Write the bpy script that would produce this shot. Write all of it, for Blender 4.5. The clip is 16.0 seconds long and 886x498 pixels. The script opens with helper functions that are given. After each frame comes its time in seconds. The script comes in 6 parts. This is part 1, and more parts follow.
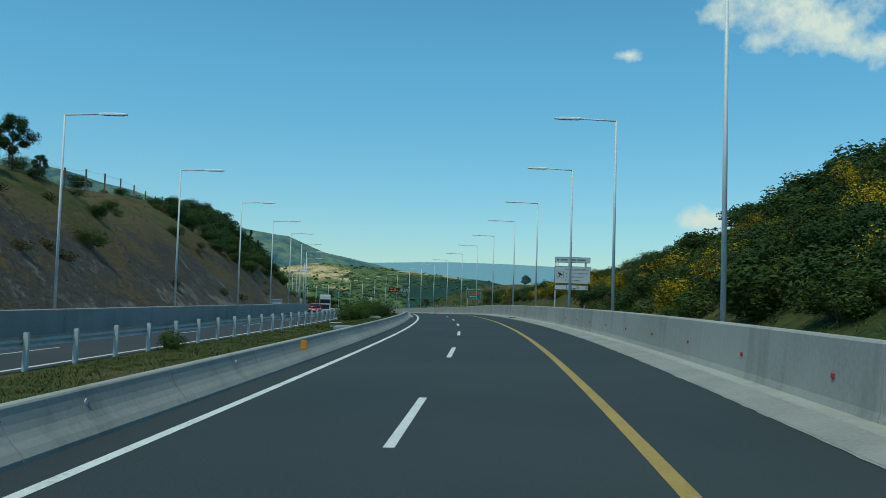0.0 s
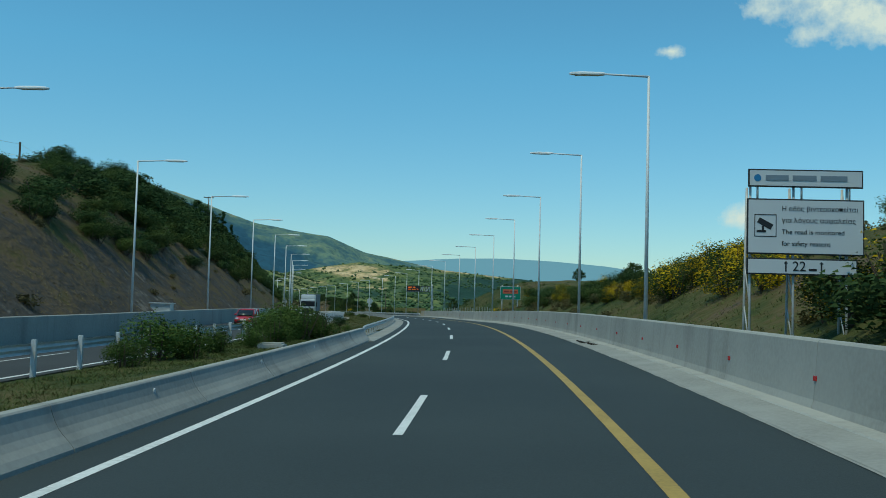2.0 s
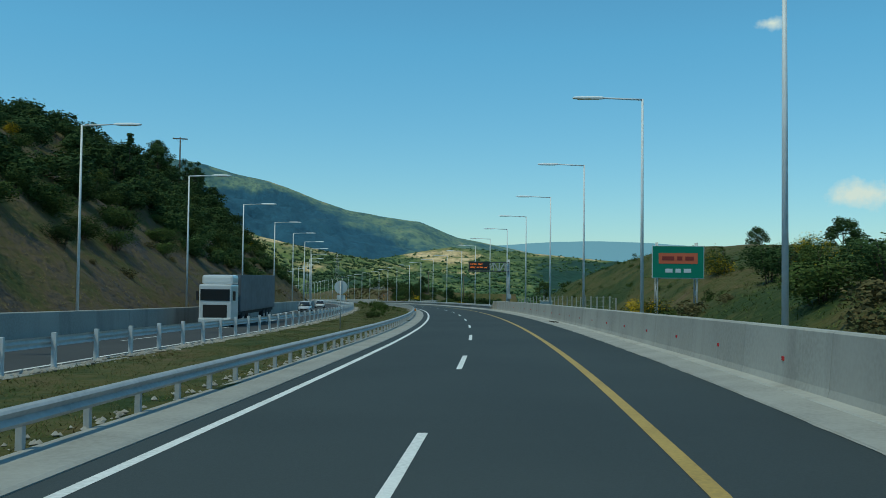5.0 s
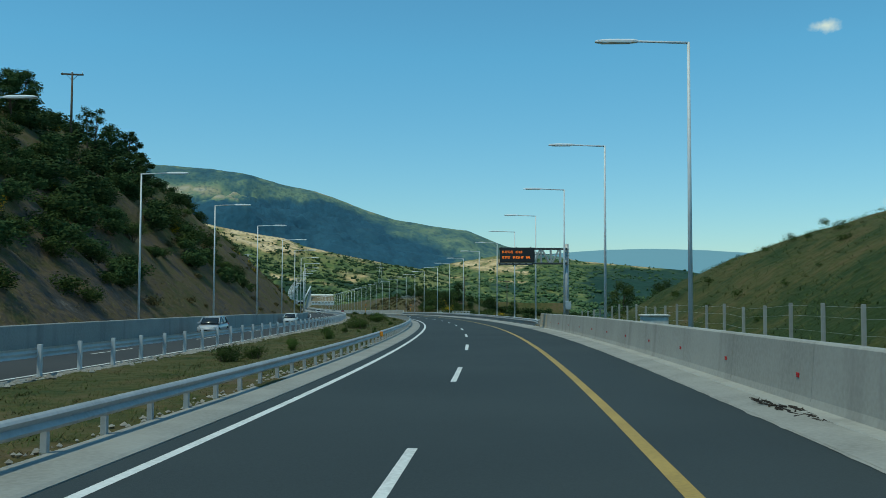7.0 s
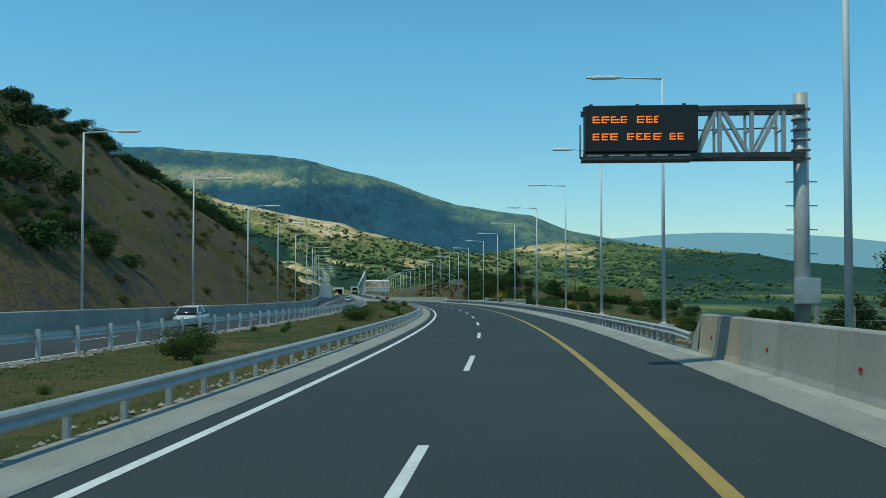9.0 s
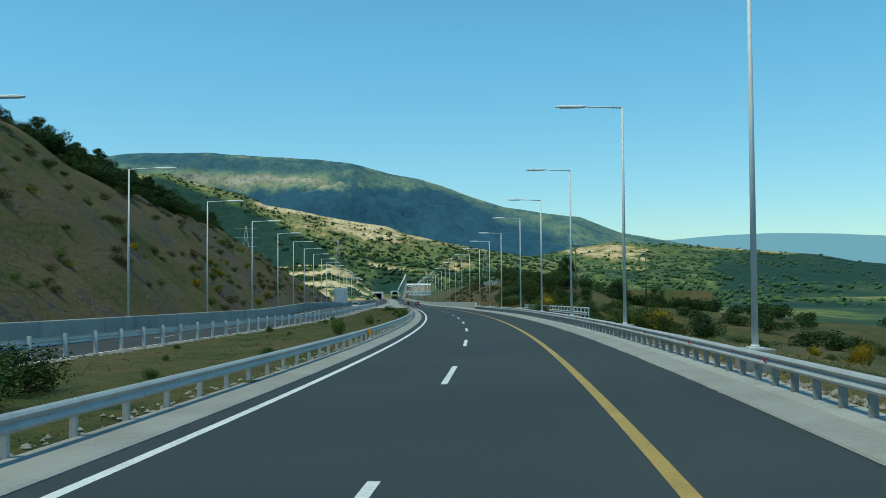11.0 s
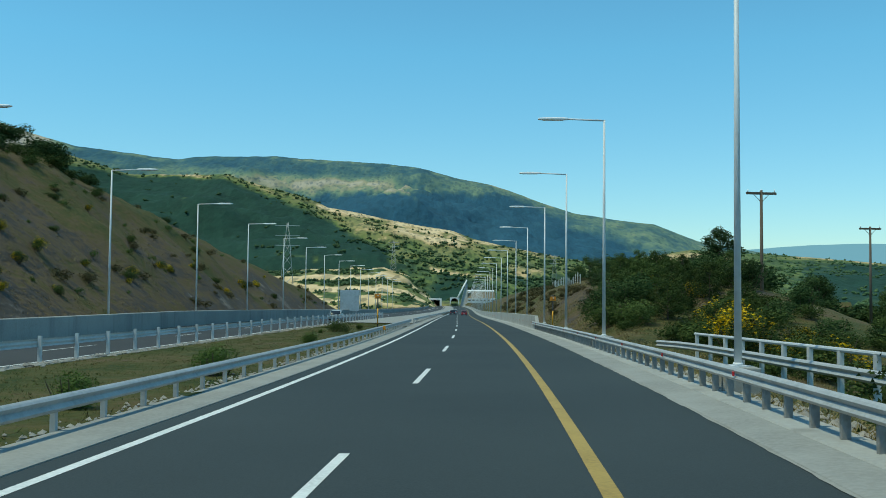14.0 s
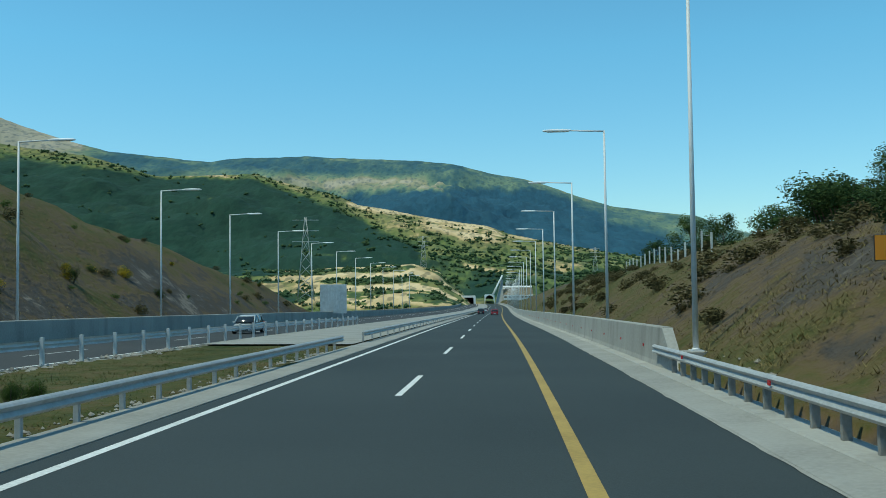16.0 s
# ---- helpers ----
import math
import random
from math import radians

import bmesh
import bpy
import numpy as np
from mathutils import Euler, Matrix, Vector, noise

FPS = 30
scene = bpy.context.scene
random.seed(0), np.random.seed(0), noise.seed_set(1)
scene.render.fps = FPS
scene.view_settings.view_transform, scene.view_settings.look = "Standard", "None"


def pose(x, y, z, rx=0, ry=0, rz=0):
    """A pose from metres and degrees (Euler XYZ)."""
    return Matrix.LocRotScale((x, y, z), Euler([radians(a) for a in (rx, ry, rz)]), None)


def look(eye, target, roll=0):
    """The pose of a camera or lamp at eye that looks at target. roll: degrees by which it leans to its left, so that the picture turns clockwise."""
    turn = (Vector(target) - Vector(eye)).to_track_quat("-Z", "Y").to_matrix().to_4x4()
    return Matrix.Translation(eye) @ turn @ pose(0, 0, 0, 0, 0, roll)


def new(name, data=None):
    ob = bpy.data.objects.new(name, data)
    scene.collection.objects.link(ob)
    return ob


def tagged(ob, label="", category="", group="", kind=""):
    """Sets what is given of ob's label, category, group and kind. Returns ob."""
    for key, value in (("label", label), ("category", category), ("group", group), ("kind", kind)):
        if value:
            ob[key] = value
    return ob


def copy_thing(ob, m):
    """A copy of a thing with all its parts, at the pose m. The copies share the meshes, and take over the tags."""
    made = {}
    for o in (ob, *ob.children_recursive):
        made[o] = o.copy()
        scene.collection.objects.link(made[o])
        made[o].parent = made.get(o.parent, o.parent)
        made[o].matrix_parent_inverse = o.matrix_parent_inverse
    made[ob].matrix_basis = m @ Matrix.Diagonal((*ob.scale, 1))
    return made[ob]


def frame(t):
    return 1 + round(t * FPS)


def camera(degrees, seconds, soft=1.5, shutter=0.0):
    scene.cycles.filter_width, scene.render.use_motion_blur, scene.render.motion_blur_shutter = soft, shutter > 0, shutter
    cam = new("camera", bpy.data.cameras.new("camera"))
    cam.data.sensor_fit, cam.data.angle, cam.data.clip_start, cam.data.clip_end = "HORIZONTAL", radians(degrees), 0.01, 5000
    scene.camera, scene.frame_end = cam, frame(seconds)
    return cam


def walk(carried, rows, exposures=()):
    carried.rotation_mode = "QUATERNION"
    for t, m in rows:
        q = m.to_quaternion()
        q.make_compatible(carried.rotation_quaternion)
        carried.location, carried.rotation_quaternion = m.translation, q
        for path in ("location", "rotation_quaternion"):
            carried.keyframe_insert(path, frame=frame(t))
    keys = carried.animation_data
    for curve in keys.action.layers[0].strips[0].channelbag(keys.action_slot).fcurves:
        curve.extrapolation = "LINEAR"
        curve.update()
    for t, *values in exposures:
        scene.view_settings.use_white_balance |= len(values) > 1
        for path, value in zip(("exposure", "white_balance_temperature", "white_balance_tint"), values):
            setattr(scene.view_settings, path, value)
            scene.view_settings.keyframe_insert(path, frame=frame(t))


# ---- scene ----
cam = camera(53.73, 16.0, soft=0.9)
PATH = [
    (0, pose(1.19, -29.39, 2.105, 93.175, -1.754, 2.696)),
    (0.5, pose(1.53, -16.48, 2.204, 94.110, -1.601, 2.625)),
    (1, pose(1.69, -3.35, 2.267, 92.366, -1.071, 3.583)),
    (1.5, pose(1.61, 10.11, 2.290, 92.558, -1.218, 4.466)),
    (2, pose(1.33, 23.66, 2.276, 93.083, -1.490, 5.440)),
    (2.5, pose(0.88, 37.07, 2.240, 92.553, -1.747, 6.795)),
    (3, pose(0.28, 50.36, 2.190, 91.987, -1.312, 8.438)),
    (3.5, pose(-0.51, 63.64, 2.125, 92.238, -1.383, 9.063)),
    (4, pose(-1.55, 76.95, 2.044, 91.711, -0.864, 9.861)),
    (5.25, pose(-5.27, 110.40, 1.684, 92.047, -0.620, 12.148)),
    (6.5, pose(-9.90, 144.07, 1.054, 91.826, -0.084, 14.390)),
    (7, pose(-12.21, 157.85, 0.768, 92.632, -0.247, 14.864)),
    (7.5, pose(-14.80, 171.70, 0.492, 92.275, -0.461, 15.580)),
    (8, pose(-17.63, 185.46, 0.231, 92.199, -0.142, 17.510)),
    (8.5, pose(-20.60, 199.13, -0.014, 91.806, -0.502, 17.742)),
    (9, pose(-23.67, 212.75, -0.261, 91.708, -0.055, 19.009)),
    (10.25, pose(-32.25, 247.03, -0.960, 91.671, 0.150, 20.325)),
    (11.5, pose(-42.79, 282.28, -1.760, 92.070, 0.399, 22.926)),
    (12, pose(-47.44, 296.66, -2.086, 91.436, 0.021, 21.930)),
    (12.5, pose(-52.31, 310.88, -2.407, 92.398, -0.225, 22.899)),
    (13, pose(-57.38, 324.69, -2.724, 91.918, -0.469, 24.322)),
    (13.5, pose(-62.62, 338.25, -3.039, 92.695, -0.517, 25.688)),
    (14, pose(-68.01, 351.78, -3.355, 92.477, -0.564, 26.695)),
    (14.5, pose(-73.59, 365.32, -3.673, 92.302, -0.247, 27.416)),
    (15, pose(-79.40, 378.86, -4.004, 92.045, 0.232, 28.572)),
    (15.5, pose(-85.41, 392.40, -4.341, 92.353, 0.355, 28.874)),
    (16, pose(-91.57, 405.90, -4.680, 92.363, 0.683, 29.133)),
]
walk(cam, PATH, exposures=[(0.0, -0.22, 6950, -13), (4.0, -0.24, 6950, -13), (9.0, -0.12, 7050, -13), (12.5, 0.1, 7250, -13), (16.0, 0.1, 7250, -12)])

# ---- world, sun ----
SUN_EL, SUN_AZ = radians(66), radians(-142)
to_sun = Vector((math.sin(SUN_AZ) * math.cos(SUN_EL), math.cos(SUN_AZ) * math.cos(SUN_EL), math.sin(SUN_EL)))
sun = new("sun", bpy.data.lights.new("sun", "SUN"))
sun.data.energy, sun.data.angle, sun.data.color = 2.4, radians(0.6), (1.0, 0.94, 0.84)
sun.matrix_world = look((0, 0, 300), Vector((0, 0, 300)) - to_sun)

world = bpy.data.worlds.new("world")
scene.world = world
world.use_nodes = True
wn, wl = world.node_tree.nodes, world.node_tree.links
wn.clear()
w_out, w_bg = wn.new("ShaderNodeOutputWorld"), wn.new("ShaderNodeBackground")
sky = wn.new("ShaderNodeTexSky")
sky.sky_type, sky.sun_disc, sky.sun_elevation, sky.sun_rotation = "NISHITA", False, SUN_EL, SUN_AZ
sky.altitude, sky.air_density, sky.dust_density, sky.ozone_density = 600, 1.0, 0.25, 2.2
w_bg.inputs["Strength"].default_value = 0.142
coord = wn.new("ShaderNodeTexCoord")
puff = wn.new("ShaderNodeTexNoise")
puff.inputs["Scale"].default_value, puff.inputs["Detail"].default_value, puff.inputs["Roughness"].default_value = 22.0, 7.0, 0.62
wl.new(coord.outputs["Generated"], puff.inputs["Vector"])


def cloud_blob(direction, stretch, radius):
    """A soft patch of cloud round a direction of the sky."""
    sub, mul, length = wn.new("ShaderNodeVectorMath"), wn.new("ShaderNodeVectorMath"), wn.new("ShaderNodeVectorMath")
    sub.operation, mul.operation, length.operation = "SUBTRACT", "MULTIPLY", "LENGTH"
    sub.inputs[1].default_value, mul.inputs[1].default_value = Vector(direction).normalized(), (stretch, stretch, 1)
    wl.new(coord.outputs["Generated"], sub.inputs[0])
    wl.new(sub.outputs[0], mul.inputs[0])
    wl.new(mul.outputs[0], length.inputs[0])
    r = wn.new("ShaderNodeMapRange")
    r.inputs["From Min"].default_value, r.inputs["From Max"].default_value = radius, 0.0
    wl.new(length.outputs["Value"], r.inputs["Value"])
    return r.outputs["Result"]


blobs = [cloud_blob(*b) for b in (((0.33, 0.9, 0.292), 0.55, 0.05), ((0.39, 0.882, 0.268), 0.6, 0.03), ((0.29, 0.91, 0.315), 0.4, 0.04),
                                  ((0.252, 0.963, 0.093), 0.42, 0.028), ((0.228, 0.968, 0.092), 0.5, 0.018), ((0.28, 0.955, 0.1), 0.5, 0.018), ((0.149, 0.951, 0.271), 0.5, 0.012))]
total = blobs[0]
for b in blobs[1:]:
    m = wn.new("ShaderNodeMath")
    m.operation = "MAXIMUM"
    wl.new(total, m.inputs[0])
    wl.new(b, m.inputs[1])
    total = m.outputs[0]
edge = wn.new("ShaderNodeMath")
edge.operation = "MULTIPLY_ADD"
wl.new(puff.outputs["Fac"], edge.inputs[0])
edge.inputs[1].default_value = 2.4
wl.new(total, edge.inputs[2])
cover = wn.new("ShaderNodeMapRange")
cover.inputs["From Min"].default_value, cover.inputs["From Max"].default_value = 1.55, 2.2
wl.new(edge.outputs[0], cover.inputs["Value"])
gate = wn.new("ShaderNodeMapRange")
gate.inputs["From Max"].default_value = 0.12
wl.new(total, gate.inputs["Value"])
both = wn.new("ShaderNodeMath")
both.operation = "MULTIPLY"
wl.new(cover.outputs["Result"], both.inputs[0])
wl.new(gate.outputs["Result"], both.inputs[1])
w_mix = wn.new("ShaderNodeMix")
w_mix.data_type = "RGBA"
wl.new(both.outputs[0], w_mix.inputs[0])
deep = wn.new("ShaderNodeMix")
deep.data_type, deep.blend_type, deep.inputs[0].default_value = "RGBA", "MULTIPLY", 1.0
tone, tone_z, tone_r = wn.new("ShaderNodeMix"), wn.new("ShaderNodeSeparateXYZ"), wn.new("ShaderNodeMapRange")
tone.data_type = "RGBA"
tone.inputs[6].default_value, tone.inputs[7].default_value = (0.66, 0.75, 0.9, 1), (0.6, 1.08, 1.26, 1)  # milky near the horizon, deep blue above
tone_r.inputs["From Min"].default_value, tone_r.inputs["From Max"].default_value = 0.0, 0.26
wl.new(coord.outputs["Generated"], tone_z.inputs[0])
wl.new(tone_z.outputs["Z"], tone_r.inputs["Value"])
wl.new(tone_r.outputs["Result"], tone.inputs[0])
wl.new(tone.outputs[2], deep.inputs[7])
wl.new(sky.outputs[0], deep.inputs[6])
wl.new(deep.outputs[2], w_mix.inputs[6])
w_mix.inputs[7].default_value = (5.5, 5.9, 6.3, 1)
wl.new(w_mix.outputs[2], w_bg.inputs["Color"])
wl.new(w_bg.outputs[0], w_out.inputs["Surface"])


# ---- materials ----
def material(name, base, dark=None, light=None, scale=6.0, big=0.15, rough=0.8, metal=0.0, bump=0.2, detail=6.0, spread=0.5, per_object=0.0, stretch=(1, 1, 1), streak=0.0):
    """A surface of three tones: fine grain between base and dark, and large stains towards light."""
    mat = bpy.data.materials.new(name)
    mat.use_nodes = True
    n, l = mat.node_tree.nodes, mat.node_tree.links
    bsdf = n["Principled BSDF"]
    bsdf.inputs["Roughness"].default_value, bsdf.inputs["Metallic"].default_value = rough, metal
    bsdf.inputs["Specular IOR Level"].default_value = 0.5 if rough < 0.75 else 0.2
    dark = dark or tuple(c * 0.7 for c in base)
    light = light or tuple(min(1, c * 1.25) for c in base)
    geo = n.new("ShaderNodeNewGeometry")
    mp = n.new("ShaderNodeMapping")
    mp.inputs["Scale"].default_value = stretch
    l.new(geo.outputs["Position"], mp.inputs["Vector"])
    fine, coarse = n.new("ShaderNodeTexNoise"), n.new("ShaderNodeTexNoise")
    for tex, sc in ((fine, scale), (coarse, big)):
        tex.inputs["Scale"].default_value, tex.inputs["Detail"].default_value = sc, detail
        l.new(mp.outputs[0], tex.inputs["Vector"])
    ramp1, ramp2 = n.new("ShaderNodeMapRange"), n.new("ShaderNodeMapRange")
    for r in (ramp1, ramp2):
        r.inputs["From Min"].default_value, r.inputs["From Max"].default_value = 0.5 - spread * 0.3, 0.5 + spread * 0.3
    l.new(fine.outputs["Fac"], ramp1.inputs["Value"])
    l.new(coarse.outputs["Fac"], ramp2.inputs["Value"])
    m1, m2 = n.new("ShaderNodeMix"), n.new("ShaderNodeMix")
    m1.data_type = m2.data_type = "RGBA"
    m1.inputs[6].default_value, m1.inputs[7].default_value = (*dark, 1), (*base, 1)
    m2.inputs[7].default_value = (*light, 1)
    l.new(ramp1.outputs["Result"], m1.inputs[0])
    half = n.new("ShaderNodeMath")
    half.operation = "MULTIPLY"
    half.inputs[1].default_value = 0.6
    l.new(ramp2.outputs["Result"], half.inputs[0])
    l.new(half.outputs[0], m2.inputs[0])
    l.new(m1.outputs[2], m2.inputs[6])
    colour = m2.outputs[2]
    if streak:
        sm, st, sr, sx = n.new("ShaderNodeMapping"), n.new("ShaderNodeTexNoise"), n.new("ShaderNodeMapRange"), n.new("ShaderNodeMix")
        sm.inputs["Scale"].default_value = (0.8, 0.8, 0.1)
        st.inputs["Scale"].default_value, st.inputs["Detail"].default_value = 1.0, 7.0
        sr.inputs["From Min"].default_value, sr.inputs["From Max"].default_value, sr.inputs["To Max"].default_value = 0.55, 0.8, streak
        sx.data_type = "RGBA"
        sx.inputs[7].default_value = (0.1, 0.095, 0.085, 1)
        l.new(geo.outputs["Position"], sm.inputs["Vector"])
        l.new(sm.outputs[0], st.inputs["Vector"])
        l.new(st.outputs["Fac"], sr.inputs["Value"])
        l.new(sr.outputs["Result"], sx.inputs[0])
        l.new(colour, sx.inputs[6])
        colour = sx.outputs[2]
    if per_object:
        info, hsv, r = n.new("ShaderNodeObjectInfo"), n.new("ShaderNodeHueSaturation"), n.new("ShaderNodeMapRange")
        r.inputs["To Min"].default_value, r.inputs["To Max"].default_value = 1 - per_object, 1 + per_object
        l.new(info.outputs["Random"], r.inputs["Value"])
        l.new(r.outputs["Result"], hsv.inputs["Value"])
        l.new(colour, hsv.inputs["Color"])
        colour = hsv.outputs["Color"]
    l.new(colour, bsdf.inputs["Base Color"])
    if bump:
        b = n.new("ShaderNodeBump")
        b.inputs["Strength"].default_value, b.inputs["Distance"].default_value = bump, 0.02
        l.new(fine.outputs["Fac"], b.inputs["Height"])
        l.new(b.outputs[0], bsdf.inputs["Normal"])
    return mat


def plain(name, base, rough=0.5, metal=0.0, emit=0.0):
    mat = bpy.data.materials.new(name)
    mat.use_nodes = True
    bsdf = mat.node_tree.nodes["Principled BSDF"]
    bsdf.inputs["Base Color"].default_value = (*base, 1)
    bsdf.inputs["Roughness"].default_value, bsdf.inputs["Metallic"].default_value = rough, metal
    if emit:
        bsdf.inputs["Emission Color"].default_value, bsdf.inputs["Emission Strength"].default_value = (*base, 1), emit
    return mat


def leaf_material(name, base, other, flower=None, share=0.0):
    """Foliage whose leaves differ one by one, with some in flower."""
    mat = bpy.data.materials.new(name)
    mat.use_nodes = True
    n, l = mat.node_tree.nodes, mat.node_tree.links
    bsdf = n["Principled BSDF"]
    bsdf.inputs["Roughness"].default_value = 0.8
    bsdf.inputs["Specular IOR Level"].default_value = 0.08
    geo, info = n.new("ShaderNodeNewGeometry"), n.new("ShaderNodeObjectInfo")
    m1 = n.new("ShaderNodeMix")
    m1.data_type = "RGBA"
    m1.inputs[6].default_value, m1.inputs[7].default_value = (*base, 1), (*other, 1)
    l.new(geo.outputs["Random Per Island"], m1.inputs[0])
    colour = m1.outputs[2]
    if flower:
        tex, r, m2 = n.new("ShaderNodeTexNoise"), n.new("ShaderNodeMapRange"), n.new("ShaderNodeMix")
        m2.data_type = "RGBA"
        tex.inputs["Scale"].default_value = 0.45
        l.new(geo.outputs["Position"], tex.inputs["Vector"])
        add = n.new("ShaderNodeMath")
        add.operation = "MULTIPLY_ADD"
        add.inputs[1].default_value = 0.28
        l.new(geo.outputs["Random Per Island"], add.inputs[0])
        l.new(tex.outputs["Fac"], add.inputs[2])
        r.inputs["From Min"].default_value, r.inputs["From Max"].default_value = 0.93 - share, 0.98 - share
        l.new(add.outputs[0], r.inputs["Value"])
        l.new(r.outputs["Result"], m2.inputs[0])
        m2.inputs[7].default_value = (*flower, 1)
        l.new(colour, m2.inputs[6])
        colour = m2.outputs[2]
    hsv, r2 = n.new("ShaderNodeHueSaturation"), n.new("ShaderNodeMapRange")
    r2.inputs["To Min"].default_value, r2.inputs["To Max"].default_value = 0.7, 1.3
    l.new(info.outputs["Random"], r2.inputs["Value"])
    l.new(r2.outputs["Result"], hsv.inputs["Value"])
    l.new(colour, hsv.inputs["Color"])
    l.new(hsv.outputs["Color"], bsdf.inputs["Base Color"])
    return mat


def drifted(n, l, socket, bearing):
    """The place, drawn out along one bearing: scrub grows in drifts up and down a slope."""
    turn, squeeze = n.new("ShaderNodeMapping"), n.new("ShaderNodeMapping")
    turn.inputs["Rotation"].default_value = (0, 0, radians(-bearing))
    squeeze.inputs["Scale"].default_value = (1.0, 0.3, 1.0)
    l.new(socket, turn.inputs["Vector"])
    l.new(turn.outputs[0], squeeze.inputs["Vector"])
    return squeeze.outputs[0]


def cover_material(name, stops, scale, bump=0.6, rough=0.95, speckle=0.45, drift=None):
    """Ground cover that goes from wood over scrub to bare soil with the mesh's own 'cover' value, broken up by noise."""
    mat = bpy.data.materials.new(name)
    mat.use_nodes = True
    n, l = mat.node_tree.nodes, mat.node_tree.links
    bsdf = n["Principled BSDF"]
    bsdf.inputs["Roughness"].default_value = rough
    bsdf.inputs["Specular IOR Level"].default_value = 0.15
    at_, geo, t1, t2 = n.new("ShaderNodeAttribute"), n.new("ShaderNodeNewGeometry"), n.new("ShaderNodeTexNoise"), n.new("ShaderNodeTexNoise")
    at_.attribute_name = "cover"
    t1.inputs["Scale"].default_value, t2.inputs["Scale"].default_value = scale, scale * 5.3
    t1.inputs["Detail"].default_value, t2.inputs["Detail"].default_value = 8.0, 5.0
    t1.inputs["Roughness"].default_value = 0.68
    place = geo.outputs["Position"] if drift is None else drifted(n, l, geo.outputs["Position"], drift)
    for t in (t1, t2):
        l.new(place, t.inputs["Vector"])
    a1, a2 = n.new("ShaderNodeMath"), n.new("ShaderNodeMath")
    a1.operation = a2.operation = "MULTIPLY_ADD"
    a1.inputs[1].default_value, a2.inputs[1].default_value = 1.2, speckle
    l.new(t1.outputs["Fac"], a1.inputs[0])
    l.new(at_.outputs["Fac"], a1.inputs[2])
    l.new(t2.outputs["Fac"], a2.inputs[0])
    l.new(a1.outputs[0], a2.inputs[2])
    shift = n.new("ShaderNodeMath")
    shift.operation = "SUBTRACT"
    shift.inputs[1].default_value = 0.6 + speckle / 2
    l.new(a2.outputs[0], shift.inputs[0])
    ramp = n.new("ShaderNodeValToRGB")
    ramp.color_ramp.elements[0].position, ramp.color_ramp.elements[0].color = stops[0][0], (*stops[0][1], 1)
    ramp.color_ramp.elements[1].position, ramp.color_ramp.elements[1].color = stops[-1][0], (*stops[-1][1], 1)
    for p, c in stops[1:-1]:
        e = ramp.color_ramp.elements.new(p)
        e.color = (*c, 1)
    l.new(shift.outputs[0], ramp.inputs[0])
    l.new(ramp.outputs[0], bsdf.inputs["Base Color"])
    b = n.new("ShaderNodeBump")
    b.inputs["Strength"].default_value, b.inputs["Distance"].default_value = bump, 0.12 / scale
    l.new(t2.outputs["Fac"], b.inputs["Height"])
    l.new(b.outputs[0], bsdf.inputs["Normal"])
    return mat


ASPHALT = material("asphalt", (0.045, 0.057, 0.06), (0.036, 0.045, 0.048), (0.056, 0.069, 0.071), scale=30, big=0.12, rough=0.85, bump=0.35)
ASPHALT_FAR = material("old_asphalt", (0.058, 0.062, 0.064), (0.045, 0.048, 0.05), (0.07, 0.073, 0.075), scale=30, big=0.12, rough=0.9)
CONCRETE = material("concrete", (0.345, 0.345, 0.32), (0.29, 0.29, 0.268), (0.41, 0.408, 0.38), scale=9, big=0.35, rough=0.9, bump=0.15, per_object=0.06, streak=0.55)
GUTTER = material("gutter_concrete", (0.295, 0.294, 0.272), (0.242, 0.24, 0.22), (0.36, 0.358, 0.332), scale=11, big=0.6, rough=0.92, bump=0.3)
WHITE_PAINT = material("road_white", (0.72, 0.72, 0.7), (0.5, 0.5, 0.48), (0.8, 0.8, 0.78), scale=14, big=0.8, rough=0.7, bump=0.1)
YELLOW_PAINT = material("road_yellow", (0.42, 0.27, 0.06), (0.3, 0.2, 0.05), (0.48, 0.32, 0.08), scale=14, big=0.8, rough=0.7, bump=0.1)
STEEL = material("galvanised_steel", (0.45, 0.455, 0.45), (0.35, 0.355, 0.35), (0.52, 0.52, 0.51), scale=9, big=1.2, rough=0.55, metal=0.2, bump=0.04)
POST_STEEL = material("lamp_steel", (0.68, 0.7, 0.71), (0.6, 0.62, 0.63), (0.74, 0.75, 0.76), scale=5, big=0.5, rough=0.65, metal=0.1, bump=0.02)
RAIL_POST = material("weathered_rail_post", (0.27, 0.27, 0.255), (0.19, 0.185, 0.17), (0.34, 0.335, 0.32), scale=9, big=1.2, rough=0.7, metal=0.1, bump=0.04)
LAMP_HEAD = plain("lamp_head_grey", (0.8, 0.81, 0.81), 0.4, 0.05)
LAMP_GLASS = plain("lamp_glass", (0.75, 0.77, 0.78), 0.2)
WHITE_RAIL = material("pale_rail", (0.6, 0.61, 0.61), (0.5, 0.51, 0.51), (0.68, 0.68, 0.68), scale=6, big=0.6, rough=0.6, metal=0.2, bump=0.05)
SIGN_WHITE = plain("sign_white", (0.62, 0.64, 0.66), 0.5)
SIGN_BLACK = plain("sign_black", (0.02, 0.02, 0.022), 0.5)
SIGN_GREEN = plain("sign_green", (0.01, 0.2, 0.12), 0.45)
SIGN_ORANGE = plain("sign_orange", (0.75, 0.27, 0.02), 0.45)
SIGN_BLUE = plain("sign_blue", (0.03, 0.2, 0.42), 0.45)
SIGN_BACK = material("sign_back", (0.52, 0.55, 0.56), scale=2, big=0.4, rough=0.5, metal=0.3, bump=0.03)
